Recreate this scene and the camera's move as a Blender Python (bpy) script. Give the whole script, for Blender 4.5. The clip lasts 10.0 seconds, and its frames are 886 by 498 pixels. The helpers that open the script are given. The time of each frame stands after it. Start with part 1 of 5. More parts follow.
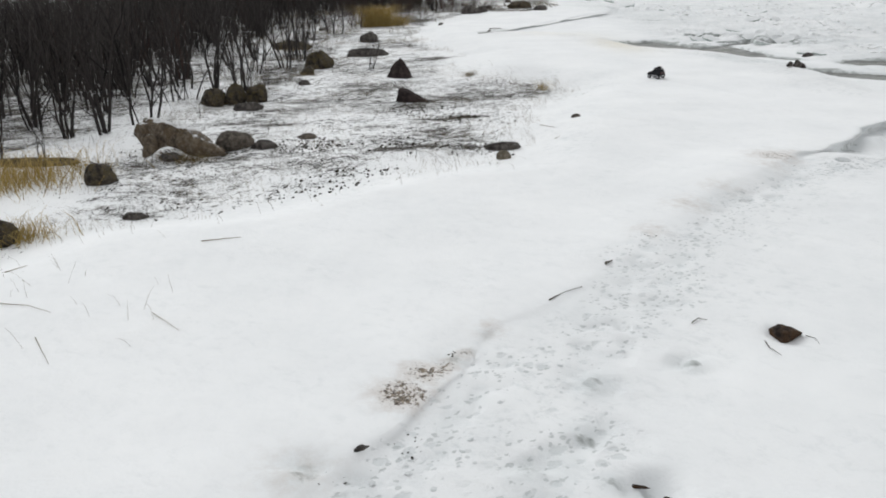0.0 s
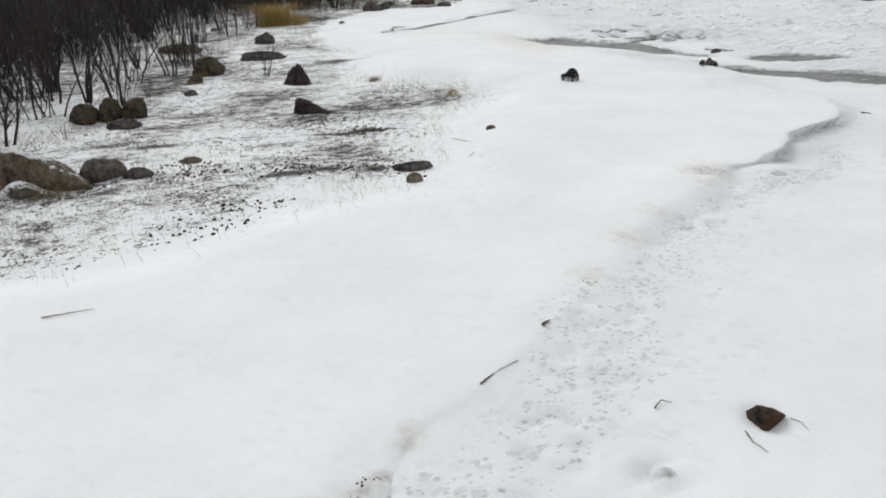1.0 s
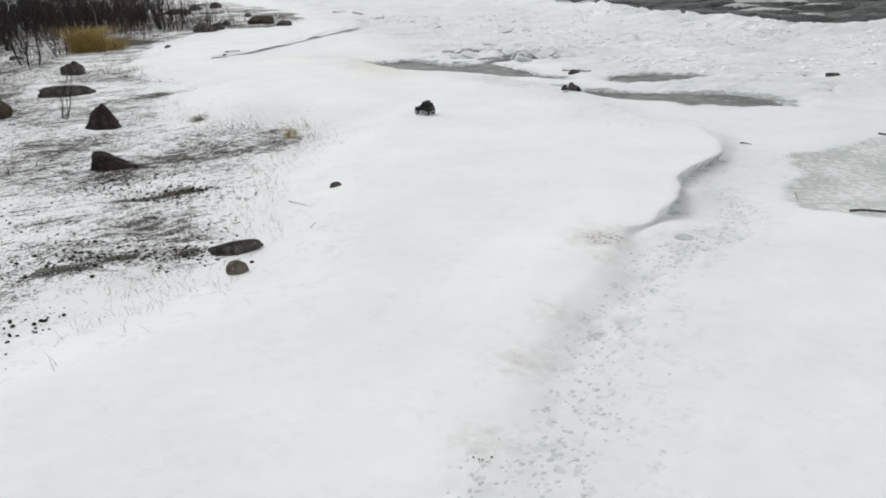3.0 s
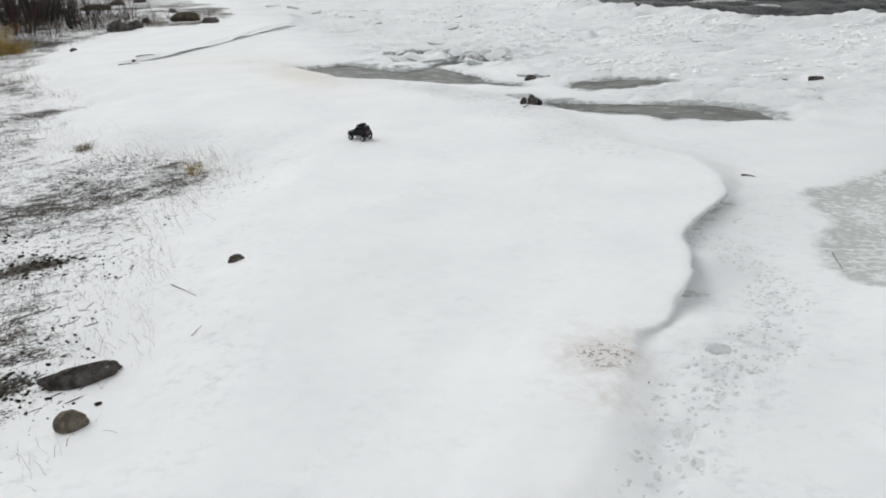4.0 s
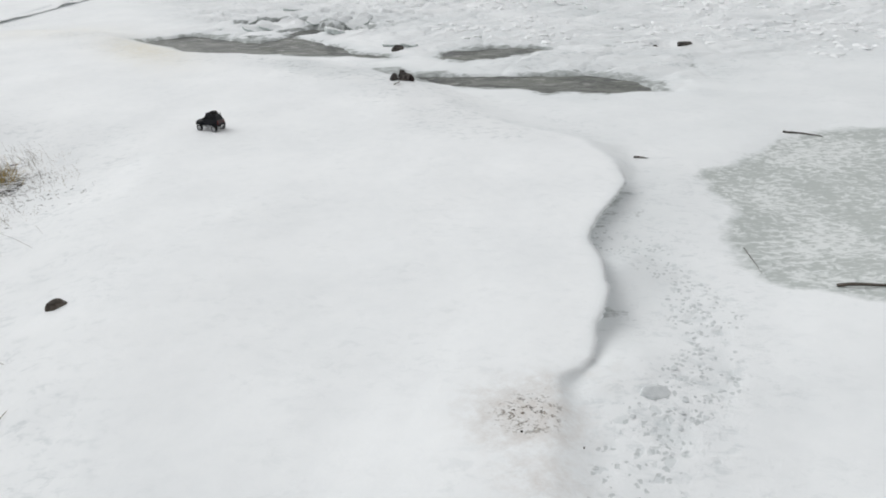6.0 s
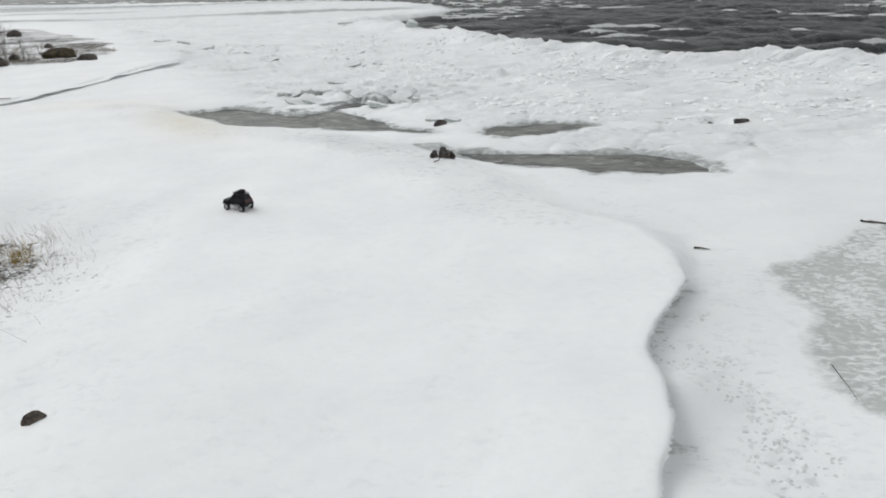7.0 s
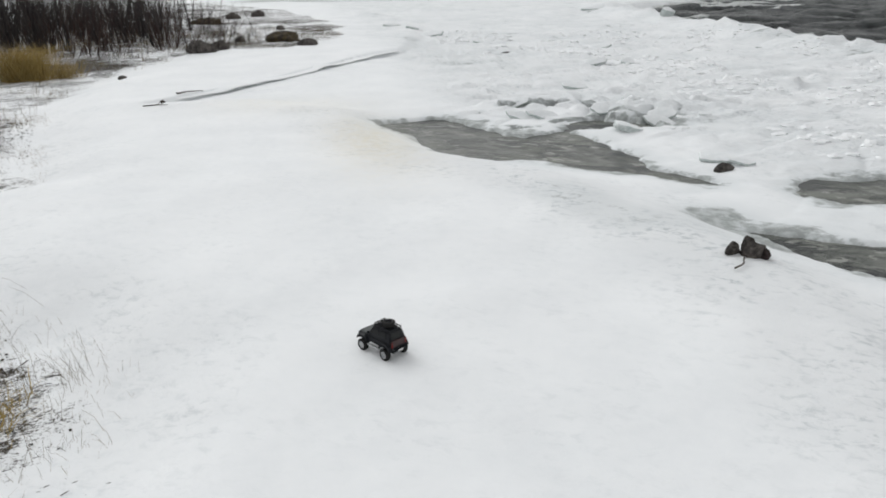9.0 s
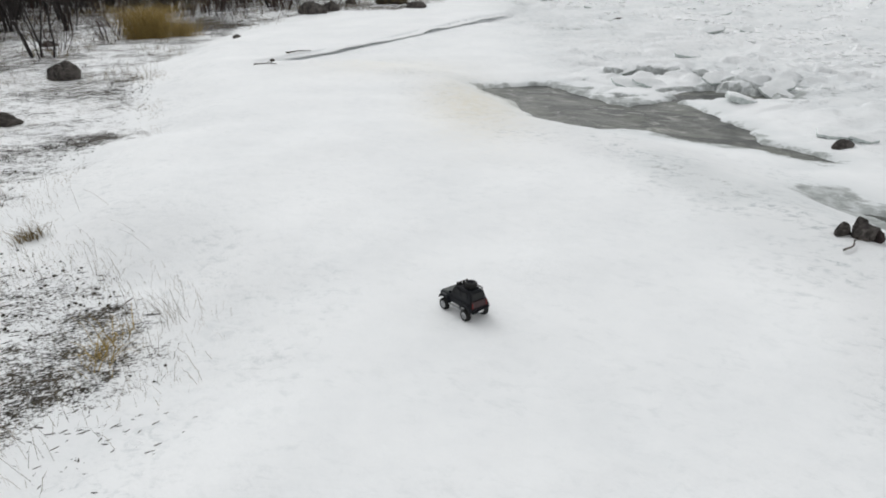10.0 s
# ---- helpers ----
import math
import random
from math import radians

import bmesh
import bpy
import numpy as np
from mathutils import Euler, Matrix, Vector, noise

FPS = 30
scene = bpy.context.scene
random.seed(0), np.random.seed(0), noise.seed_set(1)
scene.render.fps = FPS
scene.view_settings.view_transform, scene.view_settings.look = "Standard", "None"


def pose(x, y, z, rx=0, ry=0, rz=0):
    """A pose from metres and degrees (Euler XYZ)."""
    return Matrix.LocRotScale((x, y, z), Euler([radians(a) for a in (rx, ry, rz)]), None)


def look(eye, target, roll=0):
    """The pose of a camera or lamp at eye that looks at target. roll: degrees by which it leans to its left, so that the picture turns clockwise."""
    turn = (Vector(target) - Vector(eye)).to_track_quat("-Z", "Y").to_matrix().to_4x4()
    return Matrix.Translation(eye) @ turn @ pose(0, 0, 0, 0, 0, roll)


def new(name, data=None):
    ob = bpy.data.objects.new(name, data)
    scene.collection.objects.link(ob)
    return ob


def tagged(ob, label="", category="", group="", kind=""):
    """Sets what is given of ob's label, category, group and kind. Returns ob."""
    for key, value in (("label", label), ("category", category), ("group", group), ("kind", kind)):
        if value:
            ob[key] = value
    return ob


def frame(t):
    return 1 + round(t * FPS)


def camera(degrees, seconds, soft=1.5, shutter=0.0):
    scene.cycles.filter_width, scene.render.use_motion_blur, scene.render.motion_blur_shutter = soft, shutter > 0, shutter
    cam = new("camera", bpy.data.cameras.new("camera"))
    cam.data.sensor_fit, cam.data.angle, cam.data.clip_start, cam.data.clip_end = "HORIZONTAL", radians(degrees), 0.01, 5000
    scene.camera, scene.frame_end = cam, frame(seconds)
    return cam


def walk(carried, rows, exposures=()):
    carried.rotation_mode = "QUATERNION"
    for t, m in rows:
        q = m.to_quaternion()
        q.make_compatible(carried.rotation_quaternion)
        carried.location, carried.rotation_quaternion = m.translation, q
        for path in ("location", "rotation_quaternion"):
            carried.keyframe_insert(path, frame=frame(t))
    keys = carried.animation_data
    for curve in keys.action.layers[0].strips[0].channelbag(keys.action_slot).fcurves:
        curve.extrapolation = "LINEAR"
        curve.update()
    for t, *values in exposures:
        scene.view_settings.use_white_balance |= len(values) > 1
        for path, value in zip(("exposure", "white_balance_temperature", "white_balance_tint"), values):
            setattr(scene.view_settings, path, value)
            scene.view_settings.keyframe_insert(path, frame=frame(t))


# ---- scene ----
cam = camera(60.44, 10.0, soft=1.8)
PATH = [
    (0, pose(0.000, 0.000, 3.000, 69.330, 1.189, -0.000)),
    (0.5, pose(0.039, 0.880, 3.021, 69.196, 1.263, -3.630)),
    (1, pose(0.119, 1.575, 3.075, 68.750, 1.388, -6.983)),
    (1.5, pose(0.202, 1.906, 3.085, 68.190, 1.372, -9.820)),
    (2, pose(0.309, 2.310, 3.108, 68.289, 1.379, -12.596)),
    (2.5, pose(0.526, 3.143, 3.152, 68.944, 1.424, -15.371)),
    (3, pose(0.821, 4.229, 3.153, 69.401, 1.481, -17.957)),
    (3.2, pose(1.021, 4.697, 3.164, 69.340, 1.650, -18.780)),
    (4.5, pose(2.378, 8.365, 3.280, 67.497, 1.449, -24.871)),
    (5, pose(2.593, 8.876, 3.320, 65.220, 1.501, -29.236)),
    (5.2, pose(2.554, 8.801, 3.305, 64.352, 1.520, -31.013)),
    (6.3, pose(2.432, 8.412, 3.259, 66.711, 1.337, -32.300)),
    (6.5, pose(2.560, 8.585, 3.248, 67.970, 1.259, -31.489)),
    (7, pose(3.040, 9.285, 3.220, 70.630, 1.180, -28.805)),
    (7.5, pose(3.660, 10.480, 3.123, 72.178, 0.988, -25.551)),
    (8, pose(4.341, 12.110, 3.038, 72.343, 1.001, -21.584)),
    (8.5, pose(4.820, 13.759, 3.009, 71.695, 0.883, -16.622)),
    (9, pose(5.047, 14.840, 3.074, 69.860, 0.896, -11.514)),
    (9.5, pose(5.122, 15.057, 3.066, 67.940, 0.860, -7.013)),
    (10, pose(5.169, 14.834, 3.010, 67.575, 0.749, -3.449)),
]
walk(cam, PATH, exposures=[(0, 0.18), (3, 0.17), (4.5, 0.14), (10, 0.14)])

# ---- overcast daylight ----
world = bpy.data.worlds.new("overcast_sky")
scene.world = world
world.use_nodes = True
wn, wl = world.node_tree.nodes, world.node_tree.links
sky = wn.new("ShaderNodeTexSky")
sky.sky_type = "NISHITA"
sky.sun_disc = False
sky.sun_elevation, sky.sun_rotation = radians(36), radians(333)
sky.air_density, sky.dust_density, sky.ozone_density = 1.6, 0.6, 1.0
hue = wn.new("ShaderNodeHueSaturation")
hue.inputs["Saturation"].default_value = 0.06
back = wn["Background"]
wl.new(sky.outputs[0], hue.inputs["Color"])
wl.new(hue.outputs[0], back.inputs["Color"])
back.inputs["Strength"].default_value = 0.15
lamp = bpy.data.lights.new("overcast_sun", "SUN")
lamp.energy, lamp.angle, lamp.color = 0.8, radians(45), (0.97, 1.0, 0.99)
sun = new("overcast_sun", lamp)
sun.matrix_world = look((0, 0, 0), (-math.sin(radians(333)) * math.cos(radians(36)), -math.cos(radians(333)) * math.cos(radians(36)), -math.sin(radians(36))))


# ---- materials ----
class Nodes:
    """Short hand for one node material."""

    def __init__(self, name, rough=0.8, metal=0.0, spec=0.3):
        self.mat = bpy.data.materials.new(name)
        self.mat.use_nodes = True
        self.tree = self.mat.node_tree
        self.bsdf = self.tree.nodes["Principled BSDF"]
        self.put("Roughness", rough), self.put("Metallic", metal), self.put("Specular IOR Level", spec)
        self.spot = self.node("ShaderNodeTexCoord").outputs["Object"]

    def node(self, kind, **inputs):
        n = self.tree.nodes.new(kind)
        for key, value in inputs.items():
            self.feed(n.inputs[key.replace("_", " ")], value)
        return n

    def feed(self, socket, value):
        if isinstance(value, bpy.types.NodeSocket):
            self.tree.links.new(value, socket)
        elif isinstance(value, tuple) and len(value) == 3 and socket.type == "RGBA":
            socket.default_value = (*value, 1)
        else:
            socket.default_value = value

    def put(self, name, value):
        self.feed(self.bsdf.inputs[name], value)

    def scaled(self, sx, sy, sz, turn=0):
        n = self.node("ShaderNodeMapping", Vector=self.spot)
        n.vector_type = "TEXTURE"
        n.inputs["Scale"].default_value = (1 / sx, 1 / sy, 1 / sz)
        n.inputs["Rotation"].default_value = (0, 0, radians(turn))
        return n.outputs[0]

    def noise(self, scale, detail=4.0, rough=0.55, spot=None, twist=0.0):
        n = self.node("ShaderNodeTexNoise", Vector=spot or self.spot, Scale=scale, Detail=detail, Roughness=rough, Distortion=twist)
        return n.outputs[0]

    def warped(self, scale, much, spot=None):
        n = self.node("ShaderNodeTexNoise", Vector=spot or self.spot, Scale=scale, Detail=3.0)
        v = self.tree.nodes.new("ShaderNodeVectorMath")
        v.operation = "MULTIPLY_ADD"
        self.feed(v.inputs[0], n.outputs[1])
        v.inputs[1].default_value = (much, much, 0)
        self.feed(v.inputs[2], spot or self.spot)
        return v.outputs[0]

    def shards(self, scale, spot, most=0.42):
        """Uneven flecks, in some of the cells."""
        n = self.node("ShaderNodeTexVoronoi", Vector=spot, Scale=scale)
        size = self.ramp(n.outputs[1], 0.42, 0.78, -0.12, most)
        return self.ramp(self.math("SUBTRACT", size, n.outputs[0]), -0.03, 0.06)

    def cells(self, scale, spot=None, feature="F1", out=0):
        n = self.node("ShaderNodeTexVoronoi", Vector=spot or self.spot, Scale=scale)
        n.feature = feature
        return n.outputs[out]

    def math(self, op, a, b=0.0):
        n = self.tree.nodes.new("ShaderNodeMath")
        n.operation = op
        self.feed(n.inputs[0], a), self.feed(n.inputs[1], b)
        return n.outputs[0]

    def ramp(self, value, lo, hi, a=0.0, b=1.0):
        n = self.node("ShaderNodeMapRange", Value=value)
        for key, v in (("From Min", lo), ("From Max", hi), ("To Min", a), ("To Max", b)):
            self.feed(n.inputs[key], v)
        return n.outputs[0]

    def mix(self, fac, a, b):
        n = self.tree.nodes.new("ShaderNodeMix")
        n.data_type = "RGBA"
        self.feed(n.inputs[0], fac), self.feed(n.inputs[6], a), self.feed(n.inputs[7], b)
        return n.outputs[2]

    def attr(self, name):
        n = self.tree.nodes.new("ShaderNodeAttribute")
        n.attribute_name = name
        return n.outputs["Fac"]

    def bump(self, height, strength=0.4, distance=0.02):
        n = self.node("ShaderNodeBump", Height=height, Strength=strength, Distance=distance)
        self.put("Normal", n.outputs[0])

    def up(self):
        n = self.tree.nodes.new("ShaderNodeNewGeometry")
        s = self.tree.nodes.new("ShaderNodeSeparateXYZ")
        self.tree.links.new(n.outputs["Normal"], s.inputs[0])
        return s.outputs["Z"]

    def by_piece(self):
        return self.tree.nodes.new("ShaderNodeNewGeometry").outputs["Random Per Island"]


def ground_material():
    m = Nodes("snow_and_soil", 0.75, 0, 0.25)
    soil, slush_and_shade, dirt, frost, stain, crust, trodden = (m.attr(a) for a in ("soil", "slush_and_shade", "dirt", "frost", "stain", "crust", "trodden"))
    fine, mid, wide = m.noise(38, 5, 0.65), m.noise(5.5, 6, 0.6), m.noise(0.6, 4)
    streak = m.math("ADD", m.math("MULTIPLY", m.noise(3.2, 8, 0.70, m.scaled(0.85, 1.6, 1, 22), 0.4), 0.55), m.math("MULTIPLY", m.noise(5.0, 8, 0.72, None, 0.3), 0.45))
    snow = m.mix(m.ramp(wide, 0.3, 0.7), (0.79, 0.805, 0.815), (0.87, 0.88, 0.885))
    snow = m.mix(m.ramp(mid, 0.35, 0.75, 0, 0.35), snow, (0.90, 0.905, 0.905))
    # water-soaked snow lies greyer, as does shade painted below edges and between plates
    snow = m.mix(m.ramp(slush_and_shade, 0.0, 0.8, 0, 0.6), snow, (0.56, 0.60, 0.61))
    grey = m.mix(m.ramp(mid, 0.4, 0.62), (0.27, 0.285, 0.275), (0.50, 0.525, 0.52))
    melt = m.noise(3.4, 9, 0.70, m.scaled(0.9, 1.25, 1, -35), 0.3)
    wet = m.math("ADD", slush_and_shade, m.math("SUBTRACT", melt, 1.0))
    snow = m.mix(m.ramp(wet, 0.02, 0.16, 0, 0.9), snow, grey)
    # crusted, pitted snow
    pit = m.noise(7.0, 8, 0.72, m.scaled(0.9, 1.3, 1, -35), 0.5)
    patch = m.math("MULTIPLY", crust, m.ramp(m.noise(1.1, 4), 0.38, 0.62))
    snow = m.mix(m.math("MULTIPLY", m.ramp(pit, 0.51, 0.64), m.math("MULTIPLY", patch, 0.62)), snow, (0.46, 0.50, 0.515))
    # small dents, with their shade put into the colour, and crumbs of grey ice
    some = m.math("ADD", trodden, m.math("SUBTRACT", m.noise(2.6, 4, 0.6), 0.5))
    flat = m.scaled(1.0, 1.35, 0.01, 30)
    large = m.math("MULTIPLY", m.shards(8, m.warped(9, 0.17, flat), 0.44), m.ramp(some, 0.24, 0.55))
    tiny = m.math("MULTIPLY", m.shards(18, m.warped(22, 0.08, flat), 0.46), m.ramp(some, 0.30, 0.58))
    dents = m.math("MAXIMUM", m.math("MULTIPLY", large, 0.65), tiny)
    snow = m.mix(m.math("MULTIPLY", large, 0.42), snow, (0.52, 0.555, 0.56))
    snow = m.mix(m.math("MULTIPLY", tiny, 0.55), snow, (0.40, 0.43, 0.43))
    # yellow-stained melt snow
    snow = m.mix(m.math("MULTIPLY", stain, m.ramp(mid, 0.3, 0.7, 0.3, 0.9)), snow, (0.77, 0.725, 0.61))
    # frozen patch: grey-green ice with flecks of snow
    fleck = m.math("ADD", m.noise(8.0, 5, 0.6, m.scaled(1, 1.4, 1, -25), 0.8), m.math("MULTIPLY", m.noise(0.9, 3), 0.5))
    ice = m.mix(m.ramp(fleck, 0.68, 0.86), (0.42, 0.45, 0.435), (0.70, 0.72, 0.715))
    rim = m.math("ADD", frost, m.math("MULTIPLY", m.math("SUBTRACT", m.noise(1.2, 6, 0.65), 0.5), 1.1))
    snow = m.mix(m.ramp(rim, 0.25, 0.5, 0, 0.95), snow, ice)
    # brown grit and plant scraps blown over the snow: a faint veil, and flecks at its heart
    veil = m.math("ADD", m.noise(7, 8, 0.75), m.math("MULTIPLY", dirt, 0.30))
    snow = m.mix(m.math("MULTIPLY", m.ramp(veil, 0.52, 0.86, 0, 0.6), m.ramp(dirt, 0.04, 0.5)), snow, (0.545, 0.495, 0.455))
    scrap = m.math("ADD", m.noise(26, 5, 0.7), m.math("MULTIPLY", dirt, 0.15))
    scrap = m.math("ADD", scrap, m.math("MULTIPLY", m.math("SUBTRACT", m.noise(6, 3), 0.5), 0.25))
    snow = m.mix(m.math("MULTIPLY", m.ramp(scrap, 0.66, 0.73), m.ramp(dirt, 0.6, 1.0)), snow, m.mix(m.ramp(fine, 0.40, 0.62), (0.05, 0.042, 0.036), (0.27, 0.22, 0.165)))
    # bare soil and matted plants
    bare = m.math("ADD", streak, m.math("MULTIPLY", soil, 0.52))
    bare = m.math("ADD", bare, m.math("MULTIPLY", m.math("SUBTRACT", m.noise(0.9, 5, 0.6, m.scaled(0.7, 1.2, 1, 15)), 0.5), 0.45))
    bare = m.math("ADD", bare, m.math("MULTIPLY", m.math("SUBTRACT", m.noise(30, 5, 0.75, m.scaled(0.85, 1.4, 1, 22)), 0.5), 1.05))
    mud = m.mix(m.ramp(mid, 0.38, 0.66), (0.020, 0.017, 0.014), (0.070, 0.058, 0.043))
    mud = m.mix(m.ramp(fine, 0.55, 0.85), mud, (0.13, 0.105, 0.07))
    cover = m.ramp(bare, 0.94, 1.02)
    m.put("Base Color", m.mix(cover, snow, mud))
    m.put("Roughness", m.mix(m.ramp(rim, 0.35, 0.6), (0.8, 0.8, 0.8), (0.45, 0.45, 0.45)))
    h = m.math("ADD", m.math("MULTIPLY", mid, 0.6), m.math("MULTIPLY", fine, 0.22))
    h = m.math("ADD", h, m.math("MULTIPLY", cover, -0.25))
    h = m.math("ADD", h, m.math("MULTIPLY", m.math("MULTIPLY", melt, slush_and_shade), 1.2))
    h = m.math("ADD", h, m.math("MULTIPLY", m.math("MULTIPLY", pit, m.math("MULTIPLY", crust, crust)), -1.3))
    broken = m.noise(2.6, 9, 0.76, m.scaled(1.0, 1.3, 1, -25), 0.4)
    h = m.math("ADD", h, m.math("MULTIPLY", m.math("MULTIPLY", broken, m.math("MULTIPLY", crust, crust)), 2.2))
    h = m.math("ADD", h, m.math("MULTIPLY", dents, -0.5))
    m.bump(h, 0.4, 0.05)
    return m.mat


def rock_material(name, dark, light, moss=None, snow=0.5):
    m = Nodes(name, 0.9, 0, 0.2)
    big, mid, fine = m.noise(4, 6, 0.6), m.noise(13, 7, 0.7), m.noise(55, 5, 0.7)
    both = m.math("ADD", m.math("MULTIPLY", big, 0.5), m.math("MULTIPLY", mid, 0.5))
    col = m.mix(m.ramp(both, 0.42, 0.58), dark, tuple(1.15 * c for c in light))
    col = m.mix(m.ramp(fine, 0.48, 0.72, 0, 0.75), col, tuple(0.35 * c for c in dark))
    grain = sum(light) / 3
    col = m.mix(m.ramp(m.noise(26, 4, 0.6), 0.60, 0.68, 0, 0.35), col, (1.9 * grain, 1.85 * grain, 1.75 * grain))
    if moss:
        col = m.mix(m.ramp(m.noise(7, 6, 0.65), 0.48, 0.6, 0, 0.75), col, moss)
    lie = m.math("ADD", m.up(), m.math("MULTIPLY", m.noise(6.0, 6, 0.72), 1.5))
    col = m.mix(m.ramp(lie, 1.93 - 0.35 * snow, 2.0 - 0.35 * snow, 0, 0.95), col, (0.8, 0.81, 0.82))
    m.put("Base Color", col)
    crack = m.cells(5, m.scaled(1, 1, 1.6), "DISTANCE_TO_EDGE")
    rel = m.math("ADD", m.math("ADD", m.math("MULTIPLY", mid, 0.8), m.math("MULTIPLY", fine, 0.35)), m.math("MULTIPLY", m.ramp(crack, 0, 0.06), 0.25))
    m.bump(rel, 0.9, 0.09)
    return m.mat


def plain_material(name, a, b, rough=0.6, metal=0.0, scale=20.0, bump=0.15, spec=0.4, spread=0.0):
    m = Nodes(name, rough, metal, spec)
    n = m.noise(scale, 5, 0.6)
    col = m.mix(m.ramp(n, 0.3, 0.7), a, b)
    if spread:
        col = m.mix(m.math("MULTIPLY", m.by_piece(), spread), col, tuple(0.35 * c for c in a))
    m.put("Base Color", col)
    m.put("Roughness", m.ramp(n, 0.3, 0.7, max(0.02, rough - 0.12), min(1, rough + 0.12)))
    m.bump(n, bump, 0.01)
    return m.mat


def pool_material():
    """Still, murky melt water under rags of thin ice."""
    m = Nodes("pool_water", 0.3, 0, 0.08)
    long = m.scaled(0.75, 1.4, 1, -30)
    film, broad = m.noise(2.2, 9, 0.70, long, 0.9), m.noise(0.8, 5, 0.6, long)
    col = m.mix(m.ramp(m.noise(1.1, 7, 0.68, long, 0.5), 0.43, 0.57), (0.014, 0.017, 0.016), (0.112, 0.118, 0.104))
    skin = m.math("MULTIPLY", m.ramp(film, 0.49, 0.56), m.ramp(broad, 0.34, 0.62))
    col = m.mix(m.math("MULTIPLY", skin, 0.75), col, (0.24, 0.247, 0.225))
    rag = m.math("MULTIPLY", m.ramp(m.noise(3.0, 8, 0.7, long, 0.5), 0.54, 0.59), m.ramp(broad, 0.38, 0.55))
    m.put("Base Color", m.mix(m.math("MULTIPLY", rag, 0.7), col, (0.36, 0.365, 0.335)))
    m.put("Roughness", m.ramp(skin, 0, 1, 0.3, 0.65))
    m.bump(m.math("ADD", m.noise(5, 5, 0.6, long), m.math("MULTIPLY", skin, 0.3)), 0.35, 0.04)
    return m.mat


def sea_material():
    m = Nodes("sea_water", 0.35, 0, 0.08)
    across = m.scaled(1.5, 0.7, 1, -22)
    torn = m.noise(2.6, 9, 0.8, across, 0.5)
    foam = m.math("ADD", m.math("MULTIPLY", m.attr("foam"), 1.35), m.math("MULTIPLY", m.math("SUBTRACT", torn, 0.5), 3.0))
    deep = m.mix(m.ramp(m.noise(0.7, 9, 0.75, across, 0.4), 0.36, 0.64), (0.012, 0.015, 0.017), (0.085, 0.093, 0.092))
    # lighter crests: the sky's reflection on them, put into the base colour
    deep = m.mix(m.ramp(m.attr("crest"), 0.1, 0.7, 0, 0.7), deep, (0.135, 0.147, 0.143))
    white = m.ramp(foam, 0.45, 0.75)
    m.put("Base Color", m.mix(white, deep, (0.74, 0.76, 0.75)))
    m.put("Roughness", m.ramp(white, 0, 1, 0.35, 0.85))
    m.bump(m.math("ADD", m.noise(1.1, 9, 0.78, across), m.math("MULTIPLY", m.noise(3.5, 5, 0.65, across), 0.45)), 1.0, 0.6)
    return m.mat


GROUND = ground_material()
GRANITE = rock_material("grey_granite", (0.044, 0.039, 0.037), (0.13, 0.117, 0.107), None, 0.2)
PEBBLE = rock_material("grey_brown_granite", (0.06, 0.052, 0.045), (0.17, 0.145, 0.12), None, 0.3)
MOSSY = rock_material("mossy_rock", (0.030, 0.025, 0.021), (0.115, 0.096, 0.070), (0.090, 0.070, 0.030), 0.12)
RUSTY = rock_material("rust_brown_rock", (0.020, 0.014, 0.011), (0.115, 0.07, 0.042), (0.07, 0.036, 0.016), 0.0)
REDDISH = rock_material("dark_red_rock", (0.024, 0.018, 0.018), (0.062, 0.045, 0.043), None, 0.0)
SLAB = rock_material("weathered_brown_slab", (0.08, 0.063, 0.048), (0.22, 0.18, 0.135), (0.11, 0.078, 0.045), 1.0)
EGG = rock_material("tan_stone", (0.13, 0.115, 0.085), (0.24, 0.21, 0.16), None, 0.0)
POOL = pool_material()
SEA = sea_material()


def ice_material():
    """Snow lies on the tops; the broken sides are bare grey-green ice."""
    m = Nodes("snowy_ice", 0.7, 0, 0.2)
    n = m.noise(6, 6, 0.65)
    snow = m.mix(m.ramp(n, 0.3, 0.7), (0.70, 0.725, 0.73), (0.83, 0.845, 0.85))
    bare = m.mix(m.ramp(m.noise(11, 5, 0.6), 0.35, 0.65), (0.36, 0.405, 0.395), (0.58, 0.61, 0.605))
    lie = m.math("ADD", m.up(), m.math("MULTIPLY", m.math("SUBTRACT", n, 0.5), 0.8))
    m.put("Base Color", m.mix(m.ramp(lie, 0.25, 0.6), bare, snow))
    m.bump(n, 0.5, 0.02)
    return m.mat


ICE = ice_material()
CHUNK = plain_material("grey_ice_chunk", (0.55, 0.575, 0.585), (0.74, 0.76, 0.765), 0.6, 0, 14, 0.4, 0.3, 0.15)
BARK = plain_material("dark_willow_bark", (0.028, 0.024, 0.024), (0.092, 0.080, 0.075), 0.85, 0, 30, 0.4, 0.2, 1.0)
REDTWIG = plain_material("red_brown_twig", (0.026, 0.014, 0.012), (0.062, 0.036, 0.029), 0.8, 0, 30, 0.3, 0.2)
REED = plain_material("brown_reed", (0.10, 0.075, 0.045), (0.22, 0.17, 0.10), 0.9, 0, 9, 0.0, 0.1, 0.6)
STRAW = plain_material("dead_straw", (0.18, 0.14, 0.08), (0.34, 0.27, 0.16), 0.9, 0, 9, 0.0, 0.1, 0.75)
GOLD = plain_material("golden_dry_grass", (0.36, 0.255, 0.085), (0.54, 0.41, 0.17), 0.9, 0, 5, 0.0, 0.1, 0.6)
LITTER = plain_material("dark_plant_litter", (0.024, 0.021, 0.017), (0.075, 0.063, 0.045), 0.95, 0, 20, 0.2, 0.1, 0.5)
